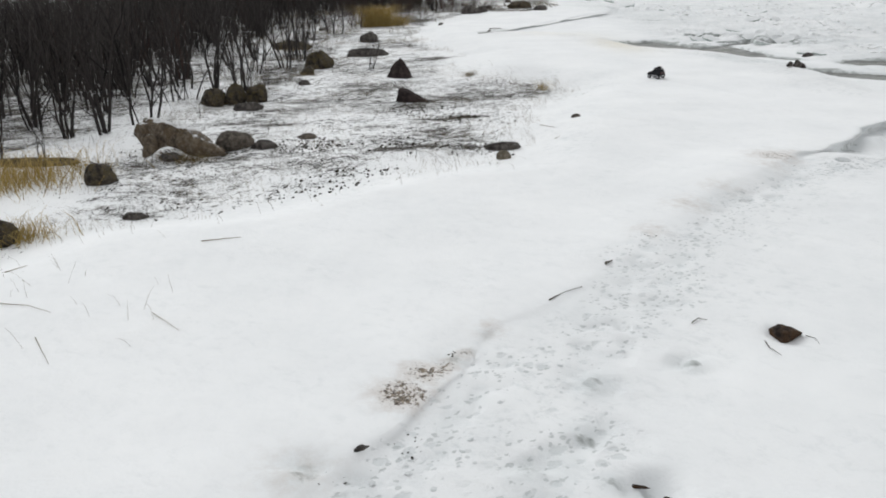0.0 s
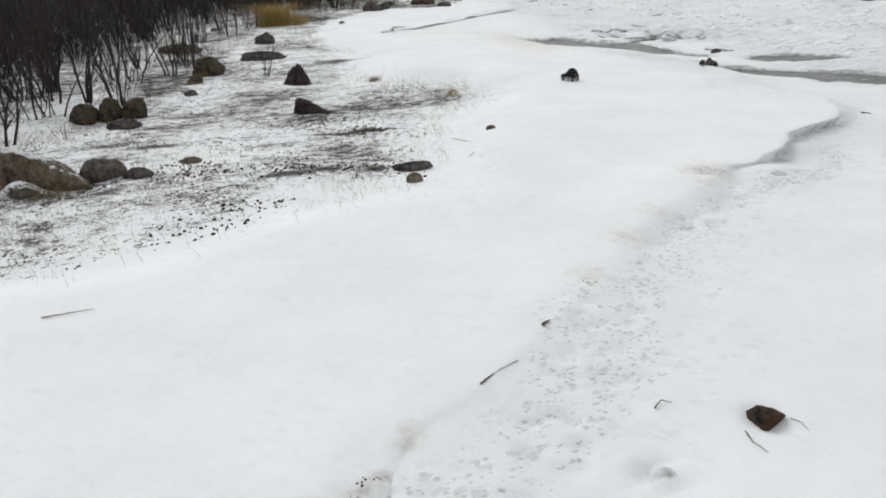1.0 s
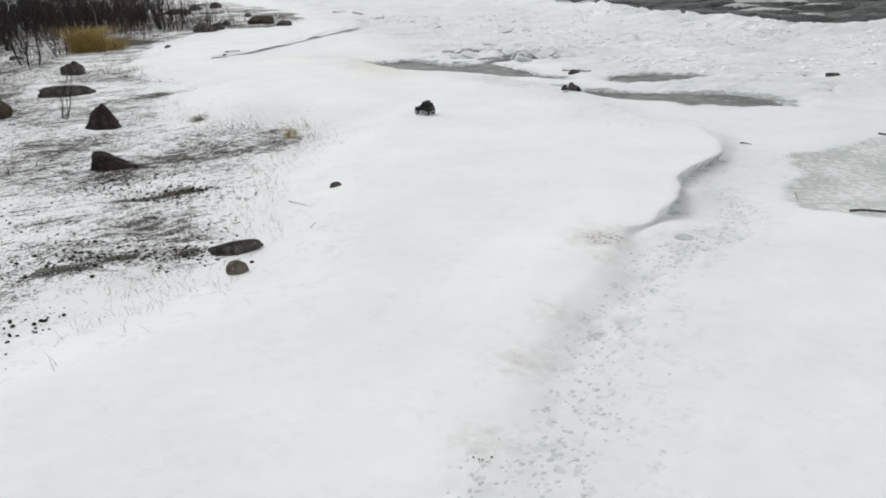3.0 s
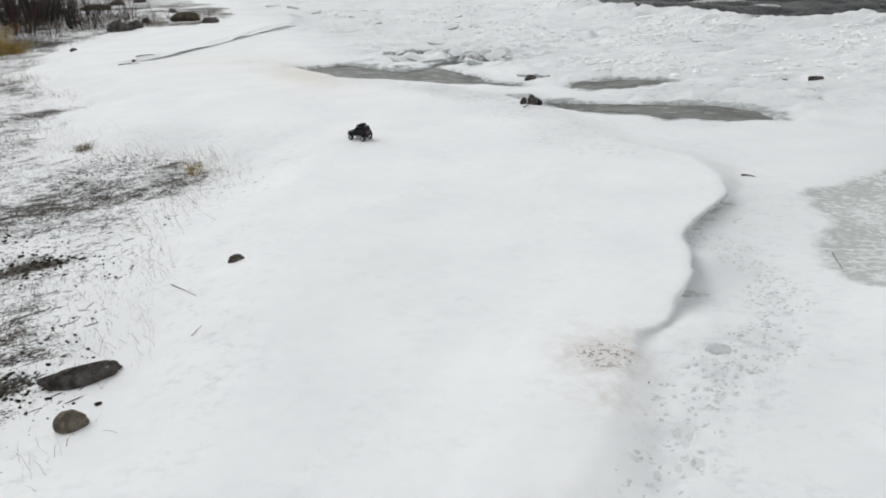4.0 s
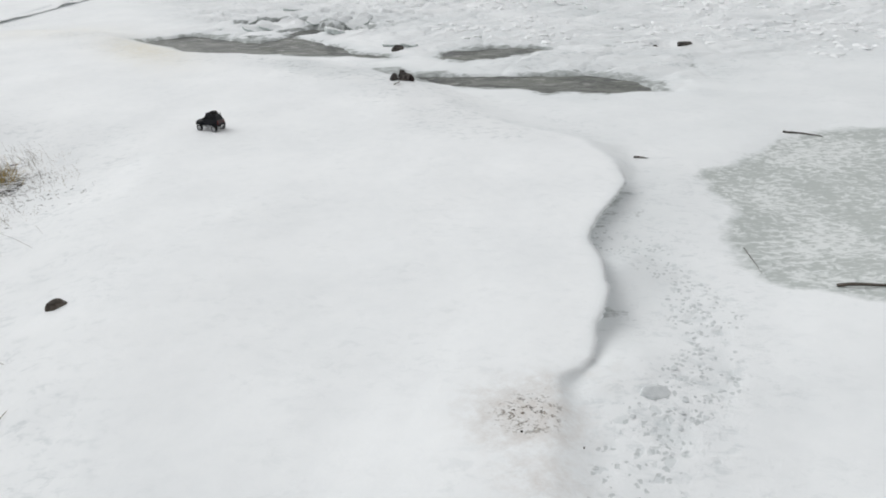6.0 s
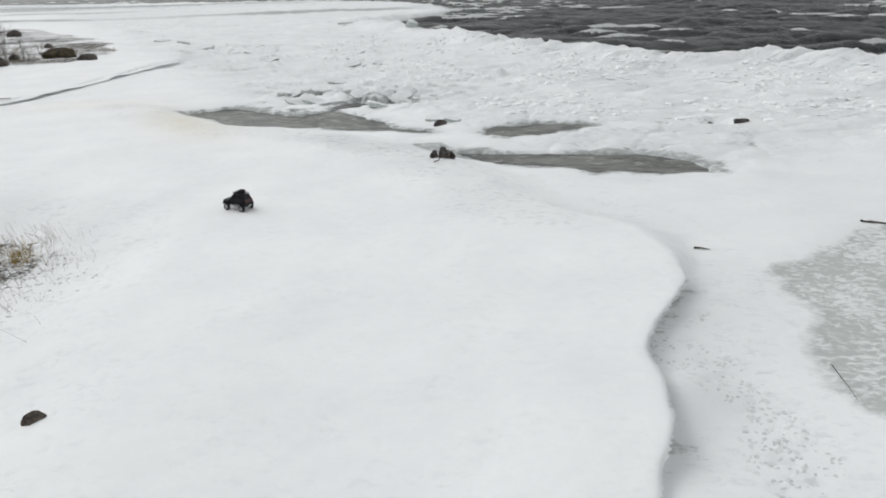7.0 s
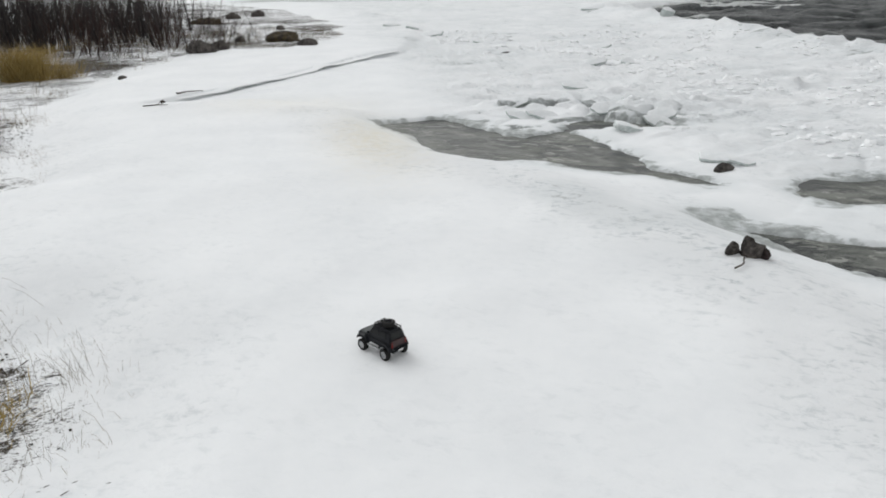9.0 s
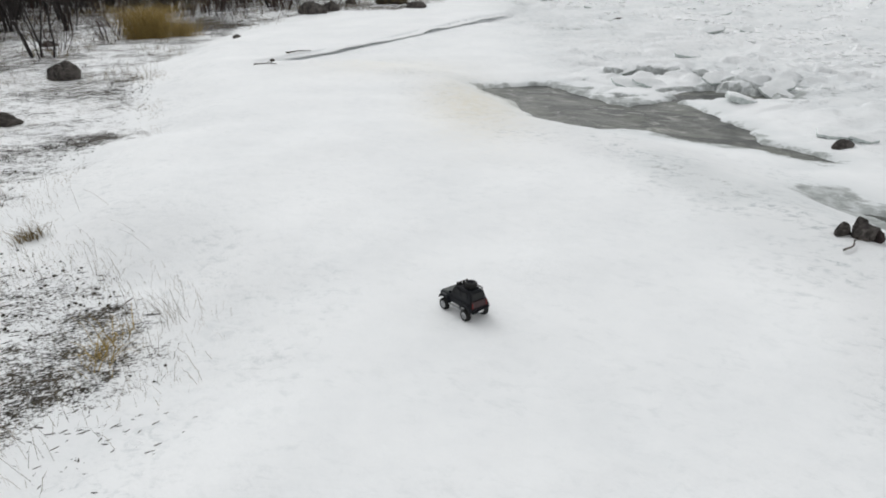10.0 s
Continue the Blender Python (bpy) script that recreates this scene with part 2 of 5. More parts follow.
WOOD = plain_material("wet_driftwood", (0.05, 0.042, 0.035), (0.13, 0.11, 0.09), 0.8, 0, 25, 0.4, 0.2)
CONIFER = plain_material("far_conifer", (0.018, 0.019, 0.017), (0.035, 0.036, 0.032), 0.95, 0, 0.3, 0, 0.1)


# ---- numbers for the lie of the land ----
TABLE = np.random.RandomState(3).rand(256, 256).ravel()


def lattice(ix, iy, seed):
    return TABLE.take((((ix + 37 * seed) & 255) << 8) | ((iy + 91 * seed) & 255))


def value_noise(x, y, seed=0):
    fx, fy = np.floor(x), np.floor(y)
    ix, iy = fx.astype(np.int32), fy.astype(np.int32)
    fx, fy = x - fx, y - fy
    fx, fy = fx * fx * (3 - 2 * fx), fy * fy * (3 - 2 * fy)
    a, b = lattice(ix, iy, seed), lattice(ix + 1, iy, seed)
    c, d = lattice(ix, iy + 1, seed), lattice(ix + 1, iy + 1, seed)
    return a + (b - a) * fx + (c - a) * fy + (a - b - c + d) * fx * fy


def fbm(x, y, size, octaves=4, seed=0, gain=0.5):
    """Noise between -1 and 1 whose largest lumps are size metres across."""
    out, amp, total = 0, 1.0, 0.0
    for k in range(octaves):
        s = 2 ** k / size
        out = out + amp * (2 * value_noise(x * s + 17.3 * k, y * s - 9.1 * k, seed + k) - 1)
        total += amp
        amp *= gain
    return out / total


def plates(x, y, size, seed=0):
    """Broken plates: each its own height and tilt; also the distance from the nearest joint."""
    gx_, gy_ = np.floor(x / size).astype(np.int32), np.floor(y / size).astype(np.int32)
    first, second = np.full(np.shape(x), 9.0), np.full(np.shape(x), 9.0)
    level = np.zeros(np.shape(x))
    for i in (-1, 0, 1):
        for j in (-1, 0, 1):
            cx, cy = gx_ + i, gy_ + j
            a, b, c = lattice(cx, cy, seed), lattice(cx, cy, seed + 1), lattice(cx, cy, seed + 2)
            dx, dy = x / size - cx - 0.1 - 0.8 * a, y / size - cy - 0.1 - 0.8 * b
            r = np.hypot(dx, dy * 1.3)
            nearer = r < first
            second = np.where(nearer, first, np.minimum(second, r))
            level = np.where(nearer, c - 0.5 + (a - 0.5) * dx * 1.6 + (b - 0.2) * dy * 1.6, level)
            first = np.where(nearer, r, first)
    return level, second - first


def smooth(lo, hi, v):
    t = np.clip((v - lo) / (hi - lo), 0, 1)
    return t * t * (3 - 2 * t)


def to_line(x, y, line):
    """The distance from a polyline and the place along it, counted in its corners."""
    best, along = np.full(np.shape(x), 1e9), np.zeros(np.shape(x))
    for k in range(len(line) - 1):
        (ax, ay), (bx, by) = line[k], line[k + 1]
        dx, dy = bx - ax, by - ay
        u = np.clip(((x - ax) * dx + (y - ay) * dy) / (dx * dx + dy * dy), 0, 1)
        d = np.hypot(x - ax - u * dx, y - ay - u * dy)
        near = d < best
        best, along = np.where(near, d, best), np.where(near, k + u, along)
    return best, along


def inside(x, y, loop):
    odd = np.zeros(np.shape(x), bool)
    for k in range(len(loop)):
        (ax, ay), (bx, by) = loop[k - 1], loop[k]
        if ay != by:
            odd ^= ((ay > y) != (by > y)) & (x < (bx - ax) * (y - ay) / (by - ay) + ax)
    return odd


def signed(x, y, loop):
    d, _ = to_line(x, y, [*loop, loop[0]])
    return np.where(inside(x, y, loop), d, -d)


# the snow bank's edge towards the ice: x, y, width of the drop, how far the snow overhangs
EDGE = [(-9, -9, 0.8, 0), (-3, 1.2, 0.8, 0), (-1.1, 3.82, 0.4, 0), (-0.45, 4.5, 0.2, 0.3), (0.0, 5.35, 0.2, 0.3), (0.4, 6.2, 0.2, 0.2), (1.0, 6.7, 0.2, 0.1),
        (1.66, 7.45, 0.3, 0), (2.3, 8.3, 0.5, 0), (3.1, 9.5, 0.6, 0), (4.2, 10.6, 0.5, 0), (5.1, 11.45, 0.4, 0), (5.65, 12.15, 0.2, 0.3), (6.02, 12.22, 0.12, 0.5)]
EDGE2 = [(6.42, 12.66, 0.09, 0.7), (6.92, 13.03, 0.08, 1), (7.30, 13.48, 0.08, 0.8), (7.60, 14.02, 0.08, 0.8), (8.44, 14.66, 0.08, 1), (9.28, 15.16, 0.09, 1), (9.9, 15.85, 0.5, 0),
         (10.1, 16.8, 0.9, 0), (9.8, 17.9, 1.1, 0), (9.6, 19.0, 1.3, 0), (9.9, 20.4, 1.3, 0), (9.9, 22.0, 1.3, 0), (9.6, 24.0, 1.4, 0), (9.1, 25.8, 1.4, 0), (8.2, 27.2, 1.2, 0)]
EDGE3 = [(7.0, 28.8, 1.2, 0), (6.5, 31.0, 1.2, 0), (6.0, 33.4, 1.4, 0), (4.0, 35.2, 1.5, 0), (1.3, 35.3, 0.3, 0.1), (3.0, 37.7, 0.2, 1), (4.9, 40.3, 0.2, 1), (7.5, 44.6, 0.2, 1),
         (9.6, 46.9, 0.3, 0.6), (10.9, 52.7, 1.0, 0), (13, 65.6, 1.5, 0), (11.5, 81, 2, 0), (8, 99, 3, 0), (2.5, 115, 4, 0), (-60, 150, 6, 0), (-600, 320, 8, 0)]
BANK_LINE = EDGE + EDGE2 + EDGE3
BANK = [(p[0], p[1]) for p in BANK_LINE]
BANK_LOOP = BANK + [(-4000, 300), (-4000, -900), (-9, -900)]
POOL_A = [(7.0, 32.6), (7.6, 30.7), (8.0, 29.1), (8.6, 28.2), (9.6, 28.05), (10.3, 27.25), (10.9, 26.65), (11.5, 25.95), (11.85, 25.85), (11.7, 26.4), (11.1, 27.0), (11.35, 27.6),
          (11.3, 28.7), (11.0, 30.7), (9.9, 30.2), (9.3, 31.5), (8.5, 32.9)]
POOL_B = [(12.9, 25.1), (13.5, 25.75), (14.6, 25.35), (15.7, 24.5), (14.7, 24.45), (13.8, 24.25), (13.2, 24.45)]
POOL_C = [(10.9, 23.6), (11.2, 22.5), (11.9, 21.5), (12.5, 20.5), (13.4, 19.7), (14.3, 19.2), (14.7, 20.2), (14.35, 21.2), (13.0, 22.0), (12.1, 22.8), (11.2, 23.5)]
POOLS = [POOL_A, POOL_B, POOL_C]
FROST = [(8.6, 12.14), (8.64, 12.5), (9.05, 13.05), (9.6, 13.55), (10.2, 14.0), (10.85, 14.75), (11.3, 15.0), (12.4, 15.25), (13.5, 15.4), (14.4, 15.0), (15.5, 14.3), (15.5, 10.0), (9.0, 11.5)]
COAST = [(36, -60), (34.5, 0), (34, 20), (33.2, 31), (31.5, 34), (29, 34.6), (29.6, 37.6), (28.8, 40.3), (28.3, 43.5), (29, 49), (29.6, 56), (31, 65), (32.5, 77),
         (37, 81), (55, 101), (65, 126), (71, 158), (67, 186), (50, 197), (14, 233), (-14, 252), (-120, 330), (-900, 500), (-4500, 1500)]
SEA_LOOP = COAST + [(-4500, 5000), (5000, 5000), (5000, -60)]
MARSH = [(-6.07, 5.53), (-5.29, 8.64), (-5.00, 9.76), (-3.17, 10.19), (-1.76, 11.27), (-0.90, 11.92), (0.72, 12.67), (1.43, 13.86), (1.48, 15.48), (1.80, 16.13), (1.87, 17.15), (2.57, 18.77), (3.33, 20.17),
         (3.33, 21.25), (2.46, 22.23), (0.63, 23.52), (0.08, 26.40), (0.24, 28.45), (0.57, 28.71), (-0.68, 34.07), (-1.55, 36.56), (-0.90, 40.88), (-0.68, 45.20), (2.08, 48.28), (5.5, 49.5),
         (7.6, 53), (9, 62), (6, 84), (-2, 108), (-80, 130), (-80, -20), (-9, -6)]
THICKET = [(-10.25, 8.43), (-7.64, 14.80), (-6.99, 17.08), (-6.99, 19.91), (-6.34, 23.72), (-7.21, 32.41), (-7.43, 41.11), (-5.47, 47.09), (-1.00, 48.61), (0.9, 51.5), (2.6, 56), (2.4, 64), (-4, 76), (-14, 84), (-60, 90), (-64.60, 8.43)]
GRIT = [(-0.40, 4.92, 0.24, 1.5), (-0.36, 4.9, 0.12, 2.0), (-0.25, 5.25, 0.2, 1.3), (-0.1, 5.38, 0.13, 1.4), (0.08, 5.6, 0.12, 0.9), (0.34, 6.05, 0.22, 0.7), (2.4, 8.5, 0.3, 0.6), (3.1, 9.4, 0.35, 0.7), (3.8, 10.1, 0.4, 0.5), (4.9, 11.3, 0.35, 0.6),
        (5.2, 11.85, 0.42, 1.05), (5.5, 12.05, 0.25, 0.7), (-1.0, 4.0, 0.35, 0.5), (6.0, 12.0, 0.3, 0.3)]
CLODS = [(-1.50, 12.30, 0.55), (-0.90, 14.15, 0.45), (0.35, 13.82, 0.4), (0.07, 17.08, 0.45), (0.51, 17.19, 0.25), (-1.99, 11.54, 0.5), (-2.43, 14.37, 0.5), (-0.69, 18.28, 0.6)]
PATCHES = [(-0.42, 16.92, 0.30, 0.12, 0.5), (0.35, 17.14, 0.32, 0.16, 0.5), (0.07, 17.03, 0.5, 0.07, 0.4), (-1.07, 13.82, 0.38, 0.22, 0.42), (-0.42, 14.04, 0.25, 0.15, 0.35), (0.45, 13.93, 0.2, 0.12, 0.4), (-3.51, 16.43, 0.5, 0.2, 0.3),
           (-1.77, 16.11, 0.7, 0.25, 0.22), (-0.14, 28.50, 0.8, 0.5, 0.35), (0.35, 26.58, 0.5, 0.35, 0.35), (2.29, 19.89, 0.6, 0.8, 0.10), (2.45, 21.20, 0.45, 0.5, 0.14), (2.96, 19.04, 0.5, 0.35, 0.24), (2.24, 18.36, 0.5, 0.5, 0.18), (3.39, 19.53, 0.25, 0.3, 0.25),
           (-2.14, 16.9, 0.6, 0.4, 0.2), (-1.4, 14.9, 0.5, 0.4, 0.16), (-5.80, 13.06, 1.2, 0.5, 0.25), (-5.04, 23.17, 0.9, 2.0, 0.32), (-5.47, 29.69, 1.4, 4.0, 0.35), (-5.04, 37.85, 1.4, 4.0, 0.25), (-2.75, 46.54, 2.0, 2.0, 0.25), (3.2, 51.5, 2.2, 3.0, 0.18)]
TRAILS = [[(5.85, 11.25), (6.79, 11.66), (7.5, 12.26), (7.9, 12.8), (8.0, 13.45), (8.2, 14.1)], [(3.4, 9.0), (4.6, 10.2), (5.6, 11.2)], [(-0.5, 3.7), (-0.2, 4.45), (0.25, 5.2), (0.75, 5.5), (1.44, 6.15)], [(0.5, 3.7), (0.75, 4.3), (1.1, 4.45)], [(1.35, 5.6), (1.5, 6.6), (1.9, 7.4), (2.2, 8.0)], [(1.6, 5.9), (2.05, 6.7), (2.55, 7.6), (3.3, 8.8), (4.2, 9.8)]]
SCUFFS = [(-0.02, 5.48, 0.16), (0.10, 5.62, 0.12), (-0.95, 4.02, 0.22), (-0.62, 3.95, 0.16), (0.5, 4.05, 0.18), (0.95, 4.4, 0.2), (1.1, 5.1, 0.25), (1.9, 5.4, 0.18), (0.28, 5.95, 0.1), (1.22, 3.9, 0.16), (1.0, 3.92, 0.12)]
ROUTE = [(0.86, 7.35), (2.0, 9.2), (3.3, 10.8), (4.6, 12.4), (5.88, 13.58), (6.5, 15.0), (6.9, 17.2), (6.6, 18.6), (5.9, 20.2)]
HOLES = [(2.89, 5.87, 0.18, 0.035), (1.25, 3.80, 0.2, 0.06), (16.3, 41.2, 0.5, 0.25), (18.3, 22.8, 0.4, 0.2)]
WATER_Z, SEA_Z = -0.33, -0.55


def wobble(x, y):
    return 0.10 * fbm(x, y, 0.9, 3, 5) * smooth(60, 20, y)


def bank_rise(d, wide, hang):
    """0 on the low ice, 1 on the bank, rising over the width of the drop."""
    return smooth(-0.9, 0.1, (d - 0.03 * hang) / wide)


def overhang(x, y, xs, ys):
    """Pushes the cornice's top out over the ice, and leaves its foot: the ground's points, moved sideways."""
    d, along = to_line(x, y, BANK)
    d = np.where(inside(x, y, BANK_LOOP), d, -d) + wobble(x, y)
    wide, hang = (np.interp(along, range(len(BANK_LINE)), [p[k] for p in BANK_LINE]) for k in (2, 3))
    hang = hang * smooth(30, 20, y)
    gy_, gx_ = np.gradient(d, ys, xs)
    size = np.maximum(np.hypot(gx_, gy_), 0.3)
    push = 0.19 * hang * smooth(0.45, 0.95, bank_rise(d, wide, hang)) * smooth(0.6, 0.02, d)
    return x - push * gx_ / size, y - push * gy_ / size


def land(x, y):
    """Height of the ground, and how much soil, soaked or shade-painted snow, grit, bare ice and stain it shows."""
    x, y = np.asarray(x, float), np.asarray(y, float)
    d, along = to_line(x, y, BANK)
    on = inside(x, y, BANK_LOOP)
    d = np.where(on, d, -d) + wobble(x, y)
    wide, hang = (np.interp(along, range(len(BANK_LINE)), [p[k] for p in BANK_LINE]) for k in (2, 3))
    near = smooth(70, 25, np.hypot(x - 5, y - 15))
    bank = 0.09 * fbm(x, y, 5.0, 3, 11) + 0.018 * fbm(x, y, 0.7, 3, 12) * near
    drift = fbm(x * 0.8 - y * 0.6, (x * 0.6 + y * 0.8) * 0.35, 1.6, 3, 13)
    bank = bank + 0.045 * drift * near
    bank = bank + 0.24 * np.exp(-((x + 5.06) / 0.32) ** 2 - ((y - 13.52) / 0.25) ** 2)
    bank = bank + 0.012 * np.exp(-((d - 0.35) / 0.4) ** 2)
    route, _ = to_line(x, y, ROUTE)
    bank = bank - 0.005 * np.exp(-(route / 0.10) ** 2)
    marsh = signed(x, y, MARSH)
    # the thawed marsh lies lower than the bank
    bank = bank - 0.27 * smooth(-1.5, 0.3, marsh) * smooth(49, 44, y) * smooth(4.5, 9, y)
    soil = smooth(-0.6, 0.8, marsh + 0.7 * fbm(x, y, 1.6, 3, 21)) * (0.79 - 0.10 * smooth(15, 12, y) + 0.28 * fbm(x, y, 2.2, 3, 22) + 0.12 * smooth(38, 46, y))
    soil = soil + 0.05 * smooth(23, 26, y) * smooth(44, 38, y) * smooth(-6, -3, x) * smooth(-0.4, 0.6, marsh)
    soil = soil + 0.10 * np.exp(-((x - 2.02) / 1.0) ** 2 - ((y - 20.44) / 1.6) ** 2)
    for cx, cy, r in CLODS:
        soil = soil + 0.12 * np.exp(-((x - cx) ** 2 + (y - cy) ** 2) / r ** 2)
    for cx, cy, rx, ry, much in PATCHES:
        soil = soil + much * np.exp(-((x - cx) / rx) ** 2 - ((y - cy) / ry) ** 2)
    wood = signed(x, y, THICKET) + 0.5 * fbm(x, y, 1.5, 3, 24)
    soil = np.maximum(soil, 0.94 * smooth(-1.4, 1.0, wood) + 0.12 * smooth(1.0, 5.0, wood))
    bank = bank + np.clip(soil, 0, 1) * (0.035 * fbm(x, y, 0.35, 3, 23) * near)
    low = -0.055 - 0.16 * smooth(10.8, 13.4, y) + 0.03 * fbm(x, y, 2.2, 4, 31) + 0.012 * fbm(x, y, 0.4, 3, 32) * near + 0.10 * smooth(30, 38, y) * smooth(14, 8, x)
    low = low + 0.13 * np.exp(-((x - 6.2) / 0.6) ** 2 - ((y - 11.95) / 0.6) ** 2) + 0.12 * np.exp(-((x - 7.65) / 0.35) ** 2 - ((y - 13.4) / 0.35) ** 2)
    field = smooth(10.5, 15, x) * smooth(17, 21, y) + smooth(30, 36, y) * smooth(7, 11, x)
    field = np.clip(field, 0, 1)
    bend = 0.35 * fbm(x, y, 1.2, 3, 43)
    big, joint = plates(x + bend, y + 0.7 * bend, 2.1, 46)
    small, crack = plates(x - bend, y + bend, 0.75, 47)
    heap = smooth(-0.35, 0.5, fbm(x, y, 7, 3, 48))
    lumps = np.abs(fbm(x + bend, y, 1.3, 4, 44, 0.6))
    rough = 0.12 * big * (0.4 + heap) + 0.12 * small * heap + 0.20 * lumps + 0.12 * fbm(x, y, 6, 3, 42) - 0.05
    rough = rough + (0.10 * np.abs(fbm(x, y, 0.6, 3, 49)) - 0.02) * (0.4 + heap)
    rough = rough - 0.06 * smooth(0.10, 0.0, joint) - 0.03 * smooth(0.12, 0.0, crack) * heap
    pile = np.exp(-((x - 12.3) / 2.2) ** 2 - ((y - 31.8) / 2.6) ** 2)
    low = low + field * rough * (0.6 + 0.7 * smooth(16, 30, x) + 1.3 * pile)
    gap = np.maximum(smooth(0.14, 0.0, joint), heap * smooth(0.16, 0.0, crack)) + smooth(0.02, -0.35, big)
    low = np.maximum(low, -0.29 + 0.02 * lumps)
    t = bank_rise(d, wide, hang)
    z = low + (bank - low) * t
    sea = signed(x, y, SEA_LOOP)
    crest = 0.50 * np.exp(-((sea + 1.4) / 1.5) ** 2) * (0.6 + 1.1 * np.abs(fbm(x, y, 3.2, 4, 51)) + 0.35 * plates(x, y, 1.4, 53)[0]) * smooth(110, 70, y)
    z = z + crest
    z = z + (-2.2 - z) * smooth(-0.4, 2.2, sea + 0.5 * fbm(x, y, 2.5, 3, 52))
    slush_and_shade = 0.08 * smooth(0.1, -0.2, d) * smooth(14, 10, x)
    slope = np.exp(-((d - 0.3) / 1.1) ** 2) * smooth(15.5, 19, y) * smooth(38, 30, y)
    crust = np.maximum(slope, 0.55 * smooth(-2.6, -0.2, marsh) * smooth(-5, 0, x) * smooth(0.6, -0.2, marsh))
    crust = np.maximum(crust, 0.5 * smooth(0.0, -0.3, d) * smooth(-2.6, -0.8, d))
    crust = np.maximum(1.4 * crust, 0.24)
    crust = np.maximum(crust, 1.3 * field)
    # grey-green streak on the slope; its ripples' shading is put into the colour
    ripple_streak, _ = to_line(x, y, [(8.75, 25.1), (9.0, 24.2), (9.4, 23.5), (10.2, 23.0)])
    slush_and_shade = np.maximum(slush_and_shade, 0.46 * smooth(0.9, 0.0, ripple_streak + 0.6 * fbm(x, y, 0.9, 4, 67)))
    damp = smooth(9.5, 12, x) * smooth(14, 16, y) * smooth(24, 20, y) + 0.6 * smooth(7.5, 10, x) * smooth(9, 11, y) * smooth(16, 14, y)
    slush_and_shade = np.maximum(slush_and_shade, damp * (0.30 + 0.22 * fbm(x, y * 1.4, 1.6, 4, 94)) * smooth(0.0, -0.3, d))
    trodden = 0.34 * smooth(0.05, -0.3, d) * smooth(-2.2, -0.8, d) * smooth(14, 11, y) * smooth(0, 3, y)
    for trail in TRAILS:
        p, _ = to_line(x, y, trail)
        trodden = np.maximum(trodden, 0.75 * smooth(0.5, 0.05, p + 0.25 * fbm(x, y, 0.6, 2, 87)))
        # dents of the trail: sunk, and their shade added to the grey
        dent = smooth(0.08, 0.4, fbm(x, y, 0.22, 2, 86)) * smooth(0.34, 0.05, p + 0.15 * fbm(x, y, 0.6, 2, 87))
        z = z - 0.022 * dent
        slush_and_shade = np.maximum(slush_and_shade, 0.40 * dent)
    for cx, cy, r in SCUFFS:
        p = np.exp(-((x - cx) ** 2 + (y - cy) ** 2) / r ** 2)
        z = z - 0.05 * p * smooth(-0.3, 0.4, fbm(x, y, 0.18, 2, 88))
        slush_and_shade = np.maximum(slush_and_shade, 0.62 * p)
    for loop in POOLS:
        p = signed(x, y, loop) + 0.26 * fbm(x, y, 1.3, 4, 61, 0.6) + 0.07 * fbm(x, y, 0.25, 2, 60)
        z = z - (z + 0.46) * smooth(-0.1, 0.16, p) - 0.06 * smooth(-1.0, 0.0, p) * smooth(0.2, -0.1, p)
        slush_and_shade = np.maximum(slush_and_shade, 0.72 * smooth(-0.9, 0.1, p + 0.6 * fbm(x, y, 0.9, 4, 62)))
    wash = np.exp(-((x - 13.2) / 3.2) ** 2 - ((y - 22.9) / 1.5) ** 2)
    slush_and_shade = np.maximum(slush_and_shade, wash * (0.50 + 0.35 * fbm(x * 0.5, y, 0.8, 4, 68)))
    slush_and_shade = np.maximum(slush_and_shade, 0.80 * np.exp(-((x - 10.75) / 0.75) ** 2 - ((y - 24.0) / 0.8) ** 2) + 0.15 * fbm(x, y, 0.7, 3, 65) * wash)
    # water stands in the gaps between the heaped plates
    heaped = np.exp(-((x - 11.6) / 2.4) ** 2 - ((y - 32.2) / 2.4) ** 2)
    open_gap = smooth(0.16, 0.34, fbm(x * 0.6, y, 0.9, 4, 82) * smooth(0.15, 0.5, heaped))
    z = z - (z + 0.46) * open_gap
    slush_and_shade = np.maximum(slush_and_shade, 0.7 * smooth(-0.02, 0.2, fbm(x * 0.6, y, 0.9, 4, 82) * smooth(0.15, 0.5, heaped)))
    # grey patches, plus the shade between plates and in the heap put into colour
    slush_and_shade = np.maximum(slush_and_shade, field * (0.19 + 0.22 * pile + 0.48 * fbm(x, y, 2.4, 5, 63, 0.7) + 0.16 * gap - 0.35 * lumps))
    # greyer ice at the bank's foot, with the shade below its lip painted in
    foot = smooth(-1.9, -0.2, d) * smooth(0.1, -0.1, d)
    slush_and_shade = np.maximum(slush_and_shade, foot * (0.12 + 0.22 * smooth(11, 12.5, y) + 0.22 * fbm(x, y, 0.9, 3, 64)) * smooth(20, 17, y))
    slush_and_shade = np.maximum(slush_and_shade, hang * smooth(-0.6, -0.05, d + 0.2 * fbm(x, y, 0.5, 3, 69)) * 0.58 * smooth(0.2, 0.0, d))
    far = smooth(85, 105, y) * smooth(-10, 5, x)
    slush_and_shade = np.maximum(slush_and_shade, far * (0.5 + 0.8 * fbm(x * 0.3, y, 14, 3, 66)))
    frost = smooth(-0.5, 0.6, signed(x, y, FROST) + 0.5 * fbm(x, y, 1.5, 3, 70))
    z = z - 0.05 * frost
    for hx, hy, r, deep in HOLES:
        q = ((x - hx) ** 2 + (y - hy) ** 2) / r ** 2
        z = z - deep * np.exp(-q ** 2)
    dirt = np.zeros_like(z)
